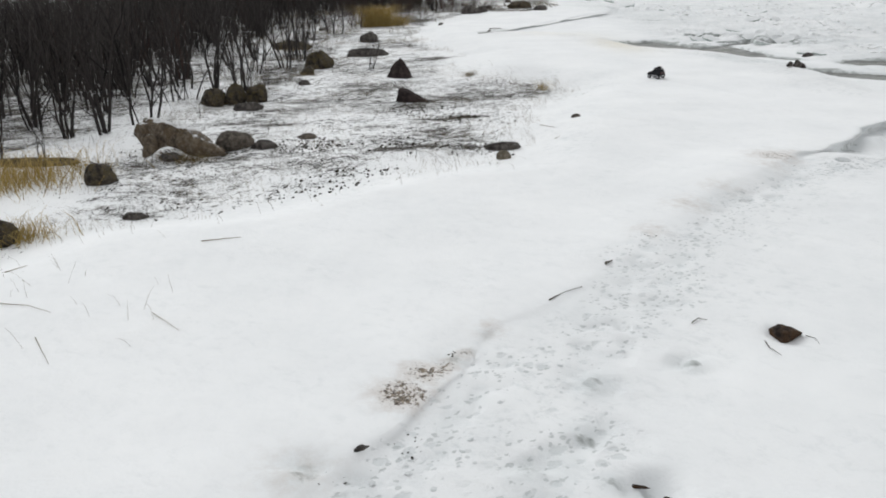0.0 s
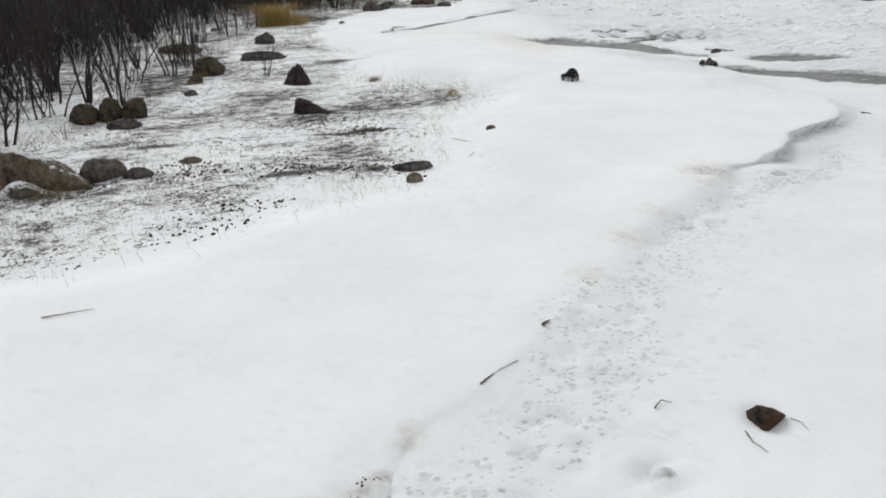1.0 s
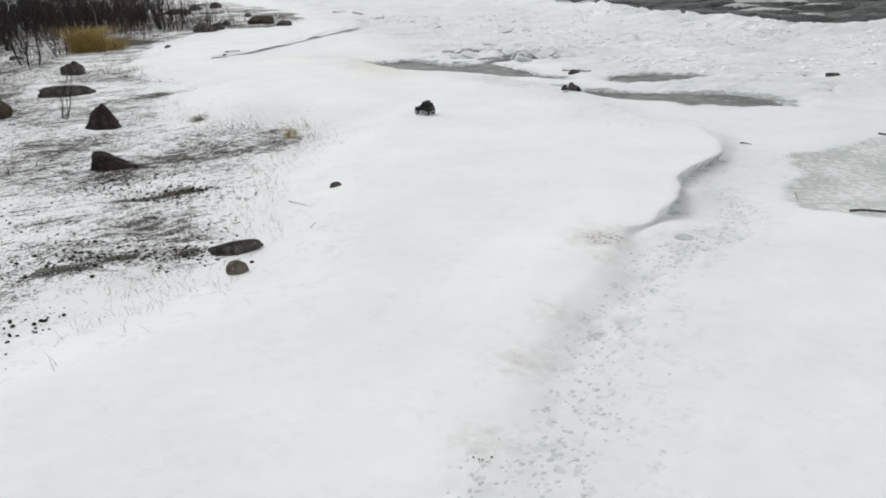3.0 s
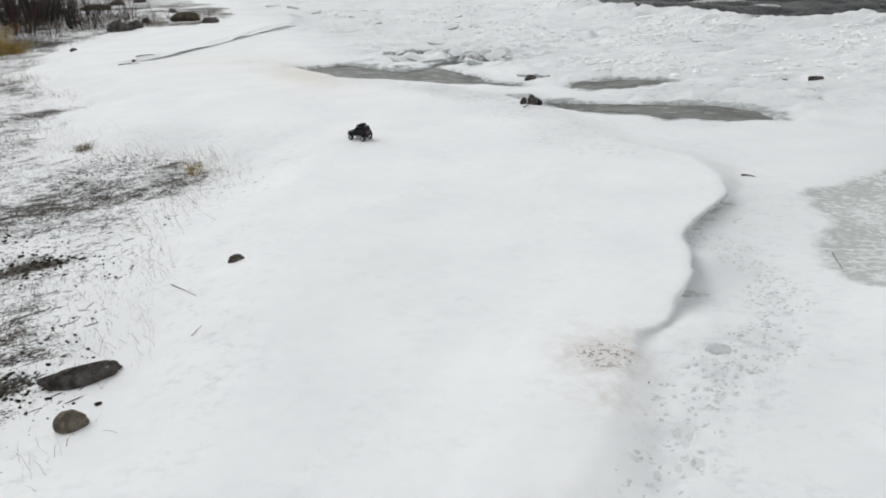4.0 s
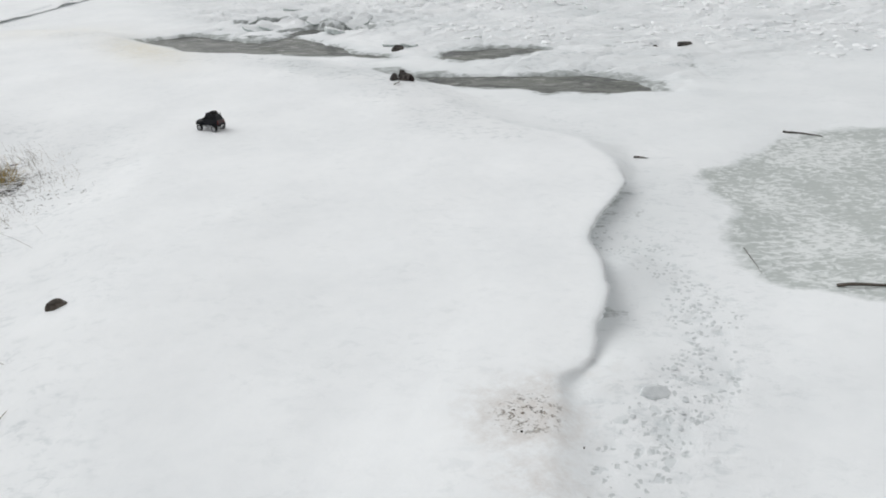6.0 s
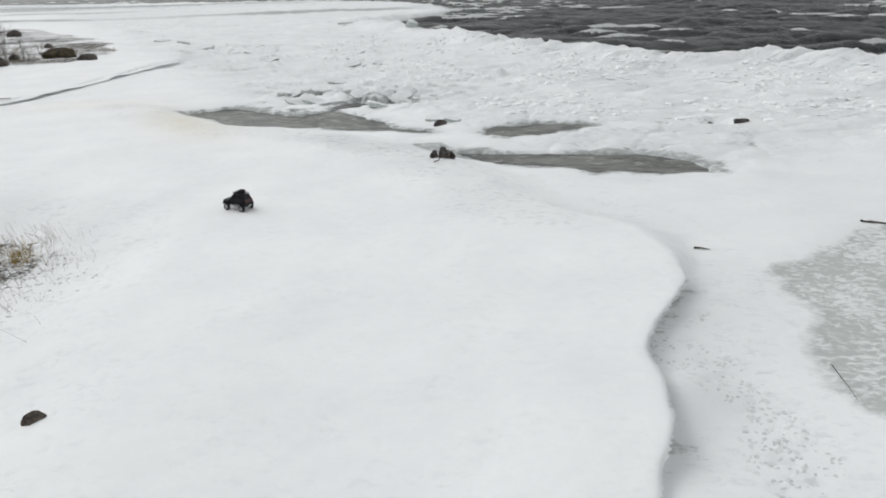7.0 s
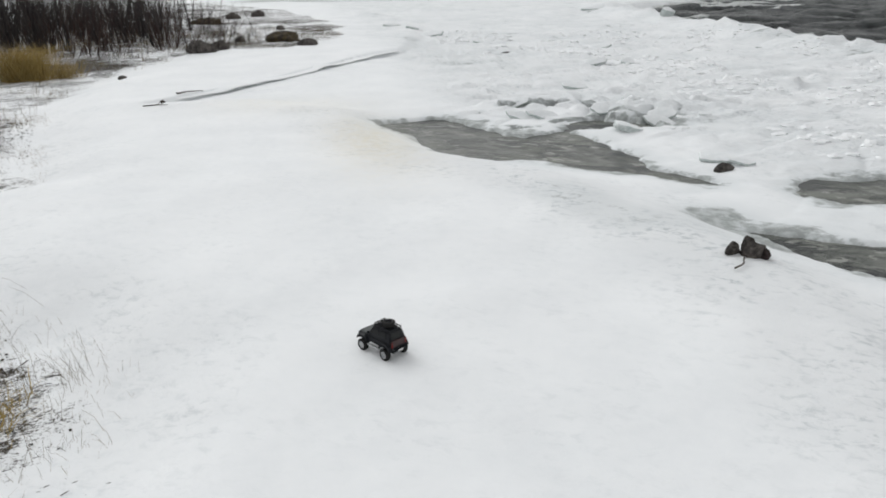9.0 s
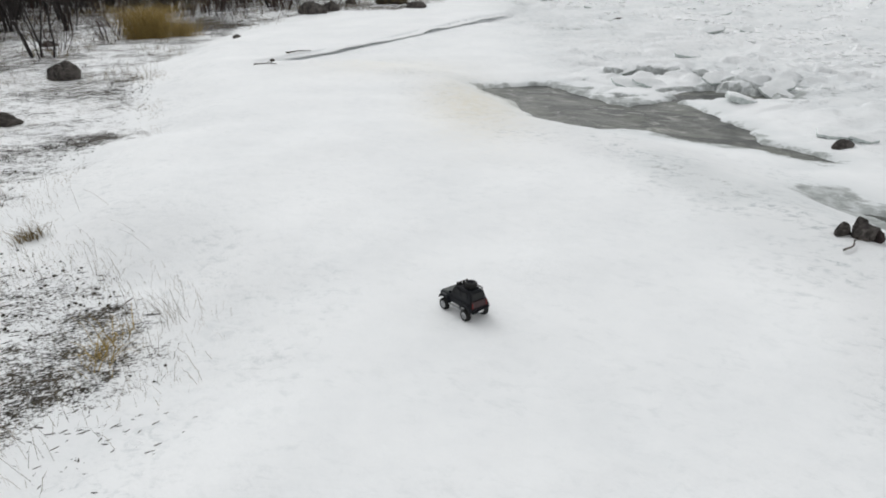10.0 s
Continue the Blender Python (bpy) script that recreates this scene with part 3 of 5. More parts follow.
    for gx, gy, r, much in GRIT:
        dirt = np.maximum(dirt, much * np.exp(-((x - gx) ** 2 + (y - gy) ** 2) / r ** 2))
    stain = np.exp(-((x - 6.6) / 0.9) ** 2 - ((y - 29.6) / 2.6) ** 2) + 0.4 * np.exp(-((x - 5.0) / 2.0) ** 2 - ((y - 34.5) / 1.6) ** 2)
    return z, soil, slush_and_shade, dirt, frost, stain, crust, trodden


def height(x, y):
    return float(land(np.array([x]), np.array([y]))[0][0])


def spaced(spans, start, end, shrink, grow):
    """Grid lines: even within each span (from, to, step), wider and wider out to start and end."""
    mid = [spans[0][0]]
    for lo, hi, step in spans:
        mid += list(np.linspace(lo, hi, int(round((hi - lo) / step)) + 1)[1:])
    after, v, step = [], spans[-1][1], spans[-1][2]
    while v < end:
        step *= grow
        v += step
        after.append(v)
    before, v, step = [], spans[0][0], spans[0][2]
    while v > start:
        step *= shrink
        v -= step
        before.append(v)
    return np.array(before[::-1] + mid + after)


def sheet(name, xs, ys, z, mat, fields=(), drop=None, moved=None):
    nx, ny = len(xs), len(ys)
    gx, gy = moved or np.meshgrid(xs, ys)
    pts = np.stack([gx.ravel(), gy.ravel(), z.ravel()], 1).astype(np.float32)
    i = np.arange(ny - 1)[:, None] * nx + np.arange(nx - 1)[None]
    quads = np.stack([i, i + 1, i + nx + 1, i + nx], -1).reshape(-1, 4)
    if drop is not None:
        quads = quads[~drop.ravel()[quads].all(1)]
    me = bpy.data.meshes.new(name)
    me.vertices.add(len(pts)), me.loops.add(4 * len(quads)), me.polygons.add(len(quads))
    me.vertices.foreach_set("co", pts.ravel())
    me.loops.foreach_set("vertex_index", quads.ravel().astype(np.int32))
    me.polygons.foreach_set("loop_start", np.arange(0, 4 * len(quads), 4, dtype=np.int32))
    me.update(calc_edges=True)
    for key, values in fields:
        me.attributes.new(key, "FLOAT", "POINT").data.foreach_set("value", np.ascontiguousarray(values.ravel(), dtype=np.float32))
    me.polygons.foreach_set("use_smooth", np.ones(len(me.polygons), bool))
    me.materials.append(mat)
    return new(name, me)


# ---- ground, water, sea ----
xs = spaced([(-3.0, -1.0, 0.065), (-1.0, 10.6, 0.05), (10.6, 16.0, 0.075)], -4200, 4200, 1.03, 1.028)
ys = spaced([(3.4, 17.0, 0.05), (17.0, 33.5, 0.075)], -900, 4200, 1.08, 1.022)
gx, gy = np.meshgrid(xs, ys)
z, soil, slush_and_shade, dirt, frost, stain, crust, trodden = land(gx, gy)
ground = sheet("ground", xs, ys, z, GROUND, (("soil", soil), ("slush_and_shade", slush_and_shade), ("dirt", dirt), ("frost", frost), ("stain", stain), ("crust", crust), ("trodden", trodden)), None, overhang(gx, gy, xs, ys))
tagged(ground, "wind-packed snow over a flat shore with thawed soil and ice", "ground", kind="structure")

px, py = np.linspace(6, 16.5, 60), np.linspace(18, 34, 90)
pool = sheet("pool_water", px, py, np.full((90, 60), WATER_Z), POOL)
tagged(pool, "grey-green melt water with thin ice skin between floes", "water", kind="structure")

sx, sy = spaced([(27, 75, 0.36)], -4200, 4600, 1.05, 1.05), spaced([(24, 110, 0.36)], -120, 4800, 1.06, 1.035)
gx, gy = np.meshgrid(sx, sy)
calm = 1 / (1 + np.hypot(gx - 10, gy - 20) / 500)
near = smooth(500, 120, np.hypot(gx, gy))
along_wave = gx * 0.36 + gy * 0.93 + 1.6 * fbm(gx, gy, 14, 3, 71)
swell = np.sin(along_wave * 2 * np.pi / 5.2)
swell = np.sign(swell) * np.abs(swell) ** 0.8 * (0.55 + 0.75 * fbm(gx * 1.2, gy * 0.8, 6, 3, 72))
chop = fbm(gx * 1.2 + gy * 0.2, gy, 2.6, 3, 73)
sea_side = signed(gx, gy, SEA_LOOP)
ripple = fbm(gx, gy, 1.3, 2, 76)
wave = near * (0.40 * swell + 0.30 * chop + 0.16 * ripple) * smooth(-2.5, 2.0, sea_side)
foam = smooth(0.35, 0.8, swell + 0.5 * chop + 0.3 * ripple) * smooth(0.0, 0.16, fbm(gx * 1.1, gy * 0.8, 7, 3, 74)) * smooth(900, 200, np.hypot(gx, gy))
foam = np.maximum(foam, 0.75 * smooth(3.0, 0.2, sea_side + 1.5 * fbm(gx, gy, 2, 3, 75)))
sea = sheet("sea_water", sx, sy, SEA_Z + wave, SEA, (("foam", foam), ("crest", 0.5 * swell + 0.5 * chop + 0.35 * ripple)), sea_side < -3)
tagged(sea, "choppy dark grey sea with small white-capped waves", "water", kind="structure")


# ---- building helpers ----
def mesh_of(bm, name, mat, even=True):
    me = bpy.data.meshes.new(name)
    bm.to_mesh(me)
    bm.free()
    me.materials.append(mat)
    if even:
        me.polygons.foreach_set("use_smooth", np.ones(len(me.polygons), bool))
    return me


def part(name, bm, mat, parent, label="", even=False):
    ob = new(name, mesh_of(bm, name, mat, even))
    ob.parent = parent
    return tagged(ob, label)


def root(name, label, category, group="", m=None):
    ob = new(name)
    ob.empty_display_size = 0.1
    if m is not None:
        ob.matrix_basis = m
    return tagged(ob, label, category, group)


def strips(name, paths, mat):
    """Tapered stems as one mesh: each path is a list of (point, radius); three-sided, pointed at the end."""
    verts, faces = [], []
    for path in paths:
        base = len(verts)
        for k, (p, r) in enumerate(path):
            q = path[min(k + 1, len(path) - 1)][0] - path[max(k - 1, 0)][0]
            q = q.normalized() if q.length > 0 else Vector((0, 0, 1))
            a = q.orthogonal().normalized()
            b = q.cross(a)
            for i in range(3):
                w = 2 * math.pi * i / 3
                verts.append(p + r * (math.cos(w) * a + math.sin(w) * b))
        for k in range(len(path) - 1):
            for i in range(3):
                j = (i + 1) % 3
                faces.append((base + 3 * k + i, base + 3 * k + j, base + 3 * k + 3 + j, base + 3 * k + 3 + i))
    me = bpy.data.meshes.new(name)
    me.from_pydata([v[:] for v in verts], [], faces)
    me.materials.append(mat)
    me.polygons.foreach_set("use_smooth", np.ones(len(me.polygons), bool))
    return me


# ---- rocks ----
def rock(x, y, w, d, h, mat, label, turn=0, seed=0, lean=0.0, point=0.0, cuts=6, sink=0.35, name="rock", z=None, group="", sides=(), tilt=0.0, lift=0.0):
    """A weathered stone of width, depth and height above the ground."""
    rnd = random.Random(seed * 31 + 7)
    bm = bmesh.new()
    bmesh.ops.create_icosphere(bm, subdivisions=4 if w > 0.5 else 3, radius=1)
    planes = []
    for _ in range(cuts):
        n = Vector((rnd.uniform(-1, 1), rnd.uniform(-1, 1), rnd.uniform(-0.3, 0.9))).normalized()
        planes.append((n, rnd.uniform(0.62, 0.86)))
    for side, o in sides:
        planes.append((Vector((math.cos(radians(side)), math.sin(radians(side)), 0)), o))
    shift = Vector((rnd.uniform(0, 50), rnd.uniform(0, 50), rnd.uniform(0, 50)))
    rz = h / (1.0 + sink) / 0.93
    for v in bm.verts:
        p = v.co.copy()
        for n, o in planes:
            over = p.dot(n) - o
            if over > 0:
                p -= n * over * 0.88
        p *= 1 + 0.17 * noise.noise(p * 1.4 + shift) + 0.11 * noise.noise(p * 3.6 + shift) + 0.05 * noise.noise(p * 9 + shift)
        up = 0.5 + 0.5 * p.z
        p.x *= 1 - point * up
        p.y *= 1 - point * up
        p.z *= 1 - lean * p.x
        v.co = Vector((p.x * w / 2 / 0.9, p.y * d / 2 / 0.9, p.z * rz))
    ob = new(name, mesh_of(bm, name, mat))
    ground_z = height(x, y) if z is None else z
    ob.matrix_basis = pose(x, y, ground_z + sink * rz - 0.01 + lift, 0, 0, turn) @ pose(0, 0, 0, 0, tilt, 0)
    return tagged(ob, label, "rock", group or "shore rocks")


rock(-4.82, 13.88, 1.75, 0.71, 0.58, SLAB, "large tilted brown slab with snow in its hollows", -16, 5, 0.38, 0.0, 12, 0.6, "boulder", tilt=11, lift=-0.02)
rock(-5.38, 13.58, 0.28, 0.32, 0.39, SLAB, "upright brown stone under the tilted boulder", 20, 71, 0, 0.1, 9, 0.3)
rock(-4.91, 13.26, 0.39, 0.24, 0.11, GRANITE, "low dark stone in front of the boulder", 0, 72, 0.3, 0.0, 7, 0.4)
rock(-4.09, 14.31, 0.71, 0.59, 0.32, PEBBLE, "rounded brown-grey boulder on snow", 10, 2, 0, 0, 4, 0.3)
rock(-3.48, 14.20, 0.45, 0.30, 0.16, GRANITE, "low flat grey stone on snow", 5, 3)
rock(-5.67, 12.08, 0.48, 0.43, 0.32, MOSSY, "mossy brown rock in dry grass", 30, 4)
rock(-4.49, 10.37, 0.32, 0.19, 0.11, GRANITE, "small dark stone on snow", 0, 5)
rock(-5.90, 9.31, 0.52, 0.49, 0.32, MOSSY, "mossy brown rock in dry grass", 60, 6)
rock(-5.93, 19.48, 0.67, 0.59, 0.39, MOSSY, "mossy brown rock beside the willows", 0, 7)
rock(-5.45, 19.75, 0.54, 0.54, 0.45, MOSSY, "mossy brown rock in a row of rocks", 40, 8)
rock(-4.87, 19.75, 0.67, 0.54, 0.46, MOSSY, "mossy brown rock in a row of rocks", 80, 9)
rock(-4.77, 18.44, 0.67, 0.38, 0.18, GRANITE, "low flat dark stone on snow", 0, 10)
rock(-4.19, 25.95, 0.84, 0.76, 0.51, MOSSY, "rounded dark brown boulder", 20, 11)
rock(-4.35, 24.59, 0.49, 0.43, 0.24, MOSSY, "low mossy stone in straw", 50, 12)
rock(-4.10, 22.47, 0.36, 0.24, 0.14, GRANITE, "small dark stone on snow", 0, 13)
rock(-2.81, 15.07, 0.39, 0.24, 0.10, PEBBLE, "low flat grey stone on snow", 0, 14)
rock(-9.29, 22.19, 0.41, 0.32, 0.19, GRANITE, "small dark stone under the willows", 0, 15)
rock(-6.45, 32.85, 1.51, 0.97, 0.32, MOSSY, "low brown mossy hump", 0, 16, 0, 0, 2)
rock(-3.37, 35.1, 0.71, 0.59, 0.43, GRANITE, "rounded dark stone on snow", 0, 17, 0, 0, 1)
rock(-2.95, 29.91, 1.46, 0.59, 0.29, GRANITE, "long flat dark slab of rock", 4, 18, 0.1, 0, 5)
rock(-1.36, 23.7, 0.97, 0.76, 0.54, REDDISH, "pointed dark red-brown rock", 0, 61, -0.25, 0.42, 9, 0.15)
rock(-0.93, 19.38, 0.93, 0.54, 0.27, REDDISH, "wedge-shaped dark red rock tapering to one end", 0, 23, 0.85, 0.2, 9, 0.1)
rock(1.00, 13.85, 0.76, 0.28, 0.13, GRANITE, "long flat dark slab of rock", 6, 21, -0.1, 0, 6, sides=((0, 0.8), (180, 0.82)))
rock(1.00, 13.02, 0.23, 0.18, 0.15, EGG, "small egg-shaped tan stone", 0, 22, 0, 0, 2)
rock(2.66, 15.52, 0.18, 0.15, 0.075, PEBBLE, "small red-brown stone alone on snow", 0, 23, 0, 0, 7, 0.15)
rock(1.65, 48.67, 1.10, 0.9, 0.5, GRANITE, "rounded dark grey boulder", 0, 24)
rock(2.35, 49.6, 0.72, 0.6, 0.36, GRANITE, "rounded dark grey boulder", 0, 25)
rock(5.05, 52.6, 1.6, 0.9, 0.44, MOSSY, "long low brown boulder at the snow's edge", 0, 26, 0.1)
rock(6.08, 50.2, 0.78, 0.5, 0.28, GRANITE, "low dark stone at the snow's edge", 0, 27)
rock(-0.16, 41.40, 0.30, 0.24, 0.12, GRANITE, "small dark stone on snow", 0, 29)
rock(-6.36, 41.54, 0.56, 0.43, 0.18, GRANITE, "small dark stone on snow", 0, 30)
rock(1.56, 74.5, 0.9, 0.7, 0.42, GRANITE, "dark boulder on the far bank", 0, 31)
rock(3.29, 76.2, 0.9, 0.7, 0.46, GRANITE, "dark boulder on the far bank", 0, 32)
rock(3.03, 53.6, 0.52, 0.4, 0.27, GRANITE, "small dark stone on the far bank", 0, 33)
rock(4.89, 61.2, 0.5, 0.4, 0.27, GRANITE, "small dark stone on the far bank", 0, 34)
rock(0.3, 68.5, 2.2, 1.2, 0.36, MOSSY, "low brown hump among shrubs", 0, 35, 0, 0, 2)
rock(2.89, 5.89, 0.32, 0.27, 0.11, RUSTY, "rust-brown rock showing through a hole in the ice", 15, 57, 0.5, 0.0, 11, 0.8, sides=((180, 0.55), (60, 0.5), (-70, 0.5)))
rock(-0.60, 4.24, 0.12, 0.045, 0.035, GRANITE, "small dark stone in the snow edge", 42, 37, 0.5)
rock(1.29, 3.74, 0.13, 0.24, 0.04, RUSTY, "broken brown rock in a hole in the ice", -25, 38, 0.2, 0.0, 9, 1.4, sides=((0, 0.5), (180, 0.5), (80, 0.7)))
rock(1.13, 3.95, 0.19, 0.04, 0.022, RUSTY, "thin brown rock edge in a hole in the ice", -8, 39, 0.1, 0, 9, 1.0, sides=((90, 0.5), (-90, 0.5)))
rock(10.02, 22.04, 0.33, 0.26, 0.16, GRANITE, "dark brown rock at the water's edge", 0, 40, 0.1, 0.0, 11, 0.5)
rock(10.13, 21.98, 0.17, 0.2, 0.12, REDDISH, "black-brown rock leaning on its neighbour", 30, 45, 0.3, 0.0, 9, 0.6)
rock(10.03, 22.12, 0.16, 0.15, 0.19, GRANITE, "knobbly dark rock behind two others", 20, 46, 0, 0.0, 8, 0.7)
rock(9.81, 22.10, 0.24, 0.13, 0.13, GRANITE, "curved dark rock leaning out of the snow", 25, 41, -0.7, 0.0, 6, 0.4)
rock(14.12, 46.2, 0.45, 0.3, 0.13, GRANITE, "small stone on the ice field", 0, 42)
rock(12.3, 26.4, 0.34, 0.2, 0.12, GRANITE, "dark stone at the edge of a floe", 0, 43, 0.3)
# these three lumps stand in for the dark of hollows in the ice
rock(16.4, 41.3, 0.8, 0.3, 0.16, GRANITE, "dark lump in place of the shaded hollow under a tilted ice slab", 0, 47, 0.2)
rock(18.15, 23.0, 0.5, 0.25, 0.09, GRANITE, "dark lump in place of a shaded hollow in the ice", 0, 48, 0.2)
rock(18.6, 22.35, 0.5, 0.25, 0.09, GRANITE, "dark lump in place of a shaded hollow in the ice", 0, 49, -0.2)
rock(-7.54, 13.50, 1.73, 0.43, 0.11, MOSSY, "low brown matted hump in the snow", -5, 44, 0, 0, 2)


# ---- willows ----
def willow(seed, tall, stems, spread, twigs=4, thin=1.0):
    """The stems of one bare willow and, apart, its twigs, as lists of paths."""
    rnd = random.Random(seed)
    trunks, fine = [], []
    for _ in range(stems):
        a, r = rnd.uniform(0, 6.283), spread * rnd.uniform(0.05, 0.3)
        p = Vector((r * math.cos(a), r * math.sin(a), -0.08))
        way = Vector((0.20 * spread * math.cos(a) + rnd.uniform(-0.24, 0.10), 0.20 * spread * math.sin(a) + rnd.uniform(-0.12, 0.12), 1)).normalized()
        length, thick = tall * rnd.uniform(0.65, 1.05), thin * rnd.uniform(0.010, 0.032) * (tall / 2.6)
        path = []
        n = 6
        for k in range(n + 1):
            f = k / n
            path.append((p.copy(), thick * (1 - 0.85 * f) + 0.002))
            way = (way + Vector((rnd.uniform(-0.24, 0.22), rnd.uniform(-0.22, 0.22), 0.07))).normalized()
            p = p + way * length / n
        trunks.append(path)
        for _ in range(twigs):
            k = rnd.randint(1, n - 1)
            q, w = path[k][0].copy(), path[k][1] * 0.55
            out = Vector((rnd.uniform(-1, 1), rnd.uniform(-1, 1), rnd.uniform(0.6, 1.8))).normalized()
            reach = length * rnd.uniform(0.14, 0.34)
            mid = q + out * reach * 0.5 + Vector((0, 0, 0.03))
            fine.append([(q, w), (mid, w * 0.6), (q + out * reach + Vector((0, 0, 0.15 * reach)), 0.0015)])
    return trunks, fine


WILLOWS = [willow(100 + k, random.uniform(2.7, 3.7), random.randint(4, 9), random.uniform(0.6, 1.2), 5) for k in range(6)]
SHRUBS = [willow(300 + k, 1.9 + 0.2 * k, 15, 1.5, 9, 0.55) for k in range(4)]
SAPLINGS = [willow(200 + k, random.uniform(0.8, 1.4), random.randint(2, 4), 0.4, 4) for k in range(3)]
BUILT = {}


def plant(x, y, kind, size, turn, name, label, group, mat=BARK):
    """One willow with each stem a part; the twigs are one part."""
    if id(kind) not in BUILT:
        BUILT[id(kind)] = [strips("stem", [p], mat) for p in kind[0]], strips("crown", kind[1], mat)
    ob = root(name, label, "bush", group, pose(x, y, height(x, y), random.uniform(-4, 4), random.uniform(-4, 4), turn) @ Matrix.Scale(size, 4))
    stems, twigs = BUILT[id(kind)]
    for me in stems:
        new("stem", me).parent = ob
    tw = new("crown", twigs)
    tw.parent = ob
    tagged(tw, kind="stuff")
    return ob


for x, y, k in ((-7.86, 15.67, 0), (-7.21, 16.00, 1), (-6.83, 17.19, 2), (-7.10, 19.91, 3), (-6.67, 20.13, 4), (-9.28, 16.98, 1), (-6.12, 23.28, 3), (-8.30, 18.50, 0), (-7.54, 22.09, 2),
                (-7.21, 25.89, 4), (-5.63, 21.11, 0), (-5.47, 26.54, 2), (-5.80, 30.46, 1), (-6.12, 36.22, 3), (-5.69, 40.57, 0), (-6.01, 25.02, 4), (-5.25, 28.72, 5), (-5.91, 33.39, 0), (-5.36, 38.50, 2), (-4.82, 42.63, 1), (-6.56, 21.87, 1), (-8.08, 24.15, 1), (-9.06, 20.35, 5), (-10.14, 18.61, 3), (-6.88, 28.61, 5), (-5.69, 46.54, 0), (-3.40, 48.47, 2), (-1.61, 48.47, 1), (0.2, 51.5, 5), (-4.69, 48.14, 4), (-2.46, 48.35, 3), (0.9, 52.4, 2), (1.8, 54.6, 4), (0.1, 49.8, 0), (2.3, 57.5, 1)):
    if y > 40:
        plant(x, y, SHRUBS[k % 4], random.uniform(0.9, 1.15), random.uniform(0, 360), "willow_bush", "bare red-brown willow bush on the far bank", "willow bushes", REDTWIG)
        continue
    plant(x, y, WILLOWS[k], random.uniform(0.85, 1.1), random.uniform(0, 360), "willow_bush", "bare dark willow bush standing in snow", "willow bushes")
for x, y, s in ((-7.10, 13.06, 1.2), (-2.43, 25.15, 1.25), (-2.36, 25.05, 1.0), (-5.69, 17.52, 0.5), (-5.14, 20.67, 0.9), (-5.20, 22.19, 1.1), (-5.36, 20.35, 0.7), (-8.30, 13.82, 1.5), (-9.06, 14.26, 1.2), (-5.58, 28.39, 1.2), (-5.36, 32.63, 1.0), (1.21, 48.41, 1.0), (-0.45, 48.45, 0.9), (3.4, 53.4, 0.9), (3.0, 50.4, 0.8), (4.2, 55.5, 1.0), (3.6, 57.5, 1.2), (-1.34, 47.20, 1.0), (0.8, 51, 1.3), (2.0, 55, 1.2), (-1.00, 48.33, 0.8), (2.6, 51.5, 0.9), (0.2, 56, 1.3)):
    plant(x, y, SAPLINGS[random.randrange(3)], s, random.uniform(0, 360), "willow_sapling", "thin bare sapling standing in snow", "willow saplings")


def thicket(name, count, seed, mat, size):
    """The mass of willows behind, joined."""
    rs = np.random.RandomState(seed)
    x, y = rs.uniform(-34, 1.5, 40 * count), 14 + 58 * rs.uniform(0, 1, 40 * count) ** 1.15
    away = signed(x, y, THICKET)
    ok = (away > 0.9 + 4.0 * rs.uniform(0, 1, 40 * count) ** 1.5) & (away < 17) & (x > -9.0 - y * 0.45)
    x, y = x[ok][:count], y[ok][:count]
    zz = land(x, y)[0]
    shapes = []
    for trunks, fine in WILLOWS:
        me = strips("draft", trunks + fine, mat)
        co = np.empty(3 * len(me.vertices), np.float32)
        me.vertices.foreach_get("co", co)
        li = np.empty(len(me.loops), np.int32)
        me.loops.foreach_get("vertex_index", li)
        shapes.append((co.reshape(-1, 3), li.reshape(-1, 4)))
        bpy.data.meshes.remove(me)
    pts, quads, base = [], [], 0
    for bx, by, bz in zip(x, y, zz):
        co, q = shapes[rs.randint(len(shapes))]
        a, s = rs.uniform(0, 6.283), size * rs.uniform(0.7, 1.1)
        turn = np.array([[math.cos(a), -math.sin(a), 0], [math.sin(a), math.cos(a), 0], [0, 0, 1]])
        pts.append(co @ turn.T * s + (bx, by, bz))
        quads.append(q + base)
        base += len(co)
    pts, quads = np.concatenate(pts).astype(np.float32), np.concatenate(quads)
    me = bpy.data.meshes.new(name)
    me.vertices.add(len(pts)), me.loops.add(4 * len(quads)), me.polygons.add(len(quads))
    me.vertices.foreach_set("co", pts.ravel())
    me.loops.foreach_set("vertex_index", quads.ravel().astype(np.int32))
    me.polygons.foreach_set("loop_start", np.arange(0, 4 * len(quads), 4, dtype=np.int32))
    me.update(calc_edges=True)
    me.polygons.foreach_set("use_smooth", np.ones(len(quads), bool))
    me.materials.append(mat)
    return new(name, me)


tagged(thicket("willow_thicket", 760, 401, BARK, 1.0), "dense dark thicket of bare willow stems", "thicket", kind="stuff")
tagged(thicket("red_willow_thicket", 130, 402, REDTWIG, 0.75), "red-brown bare willow shoots among darker stems", "thicket", kind="stuff")


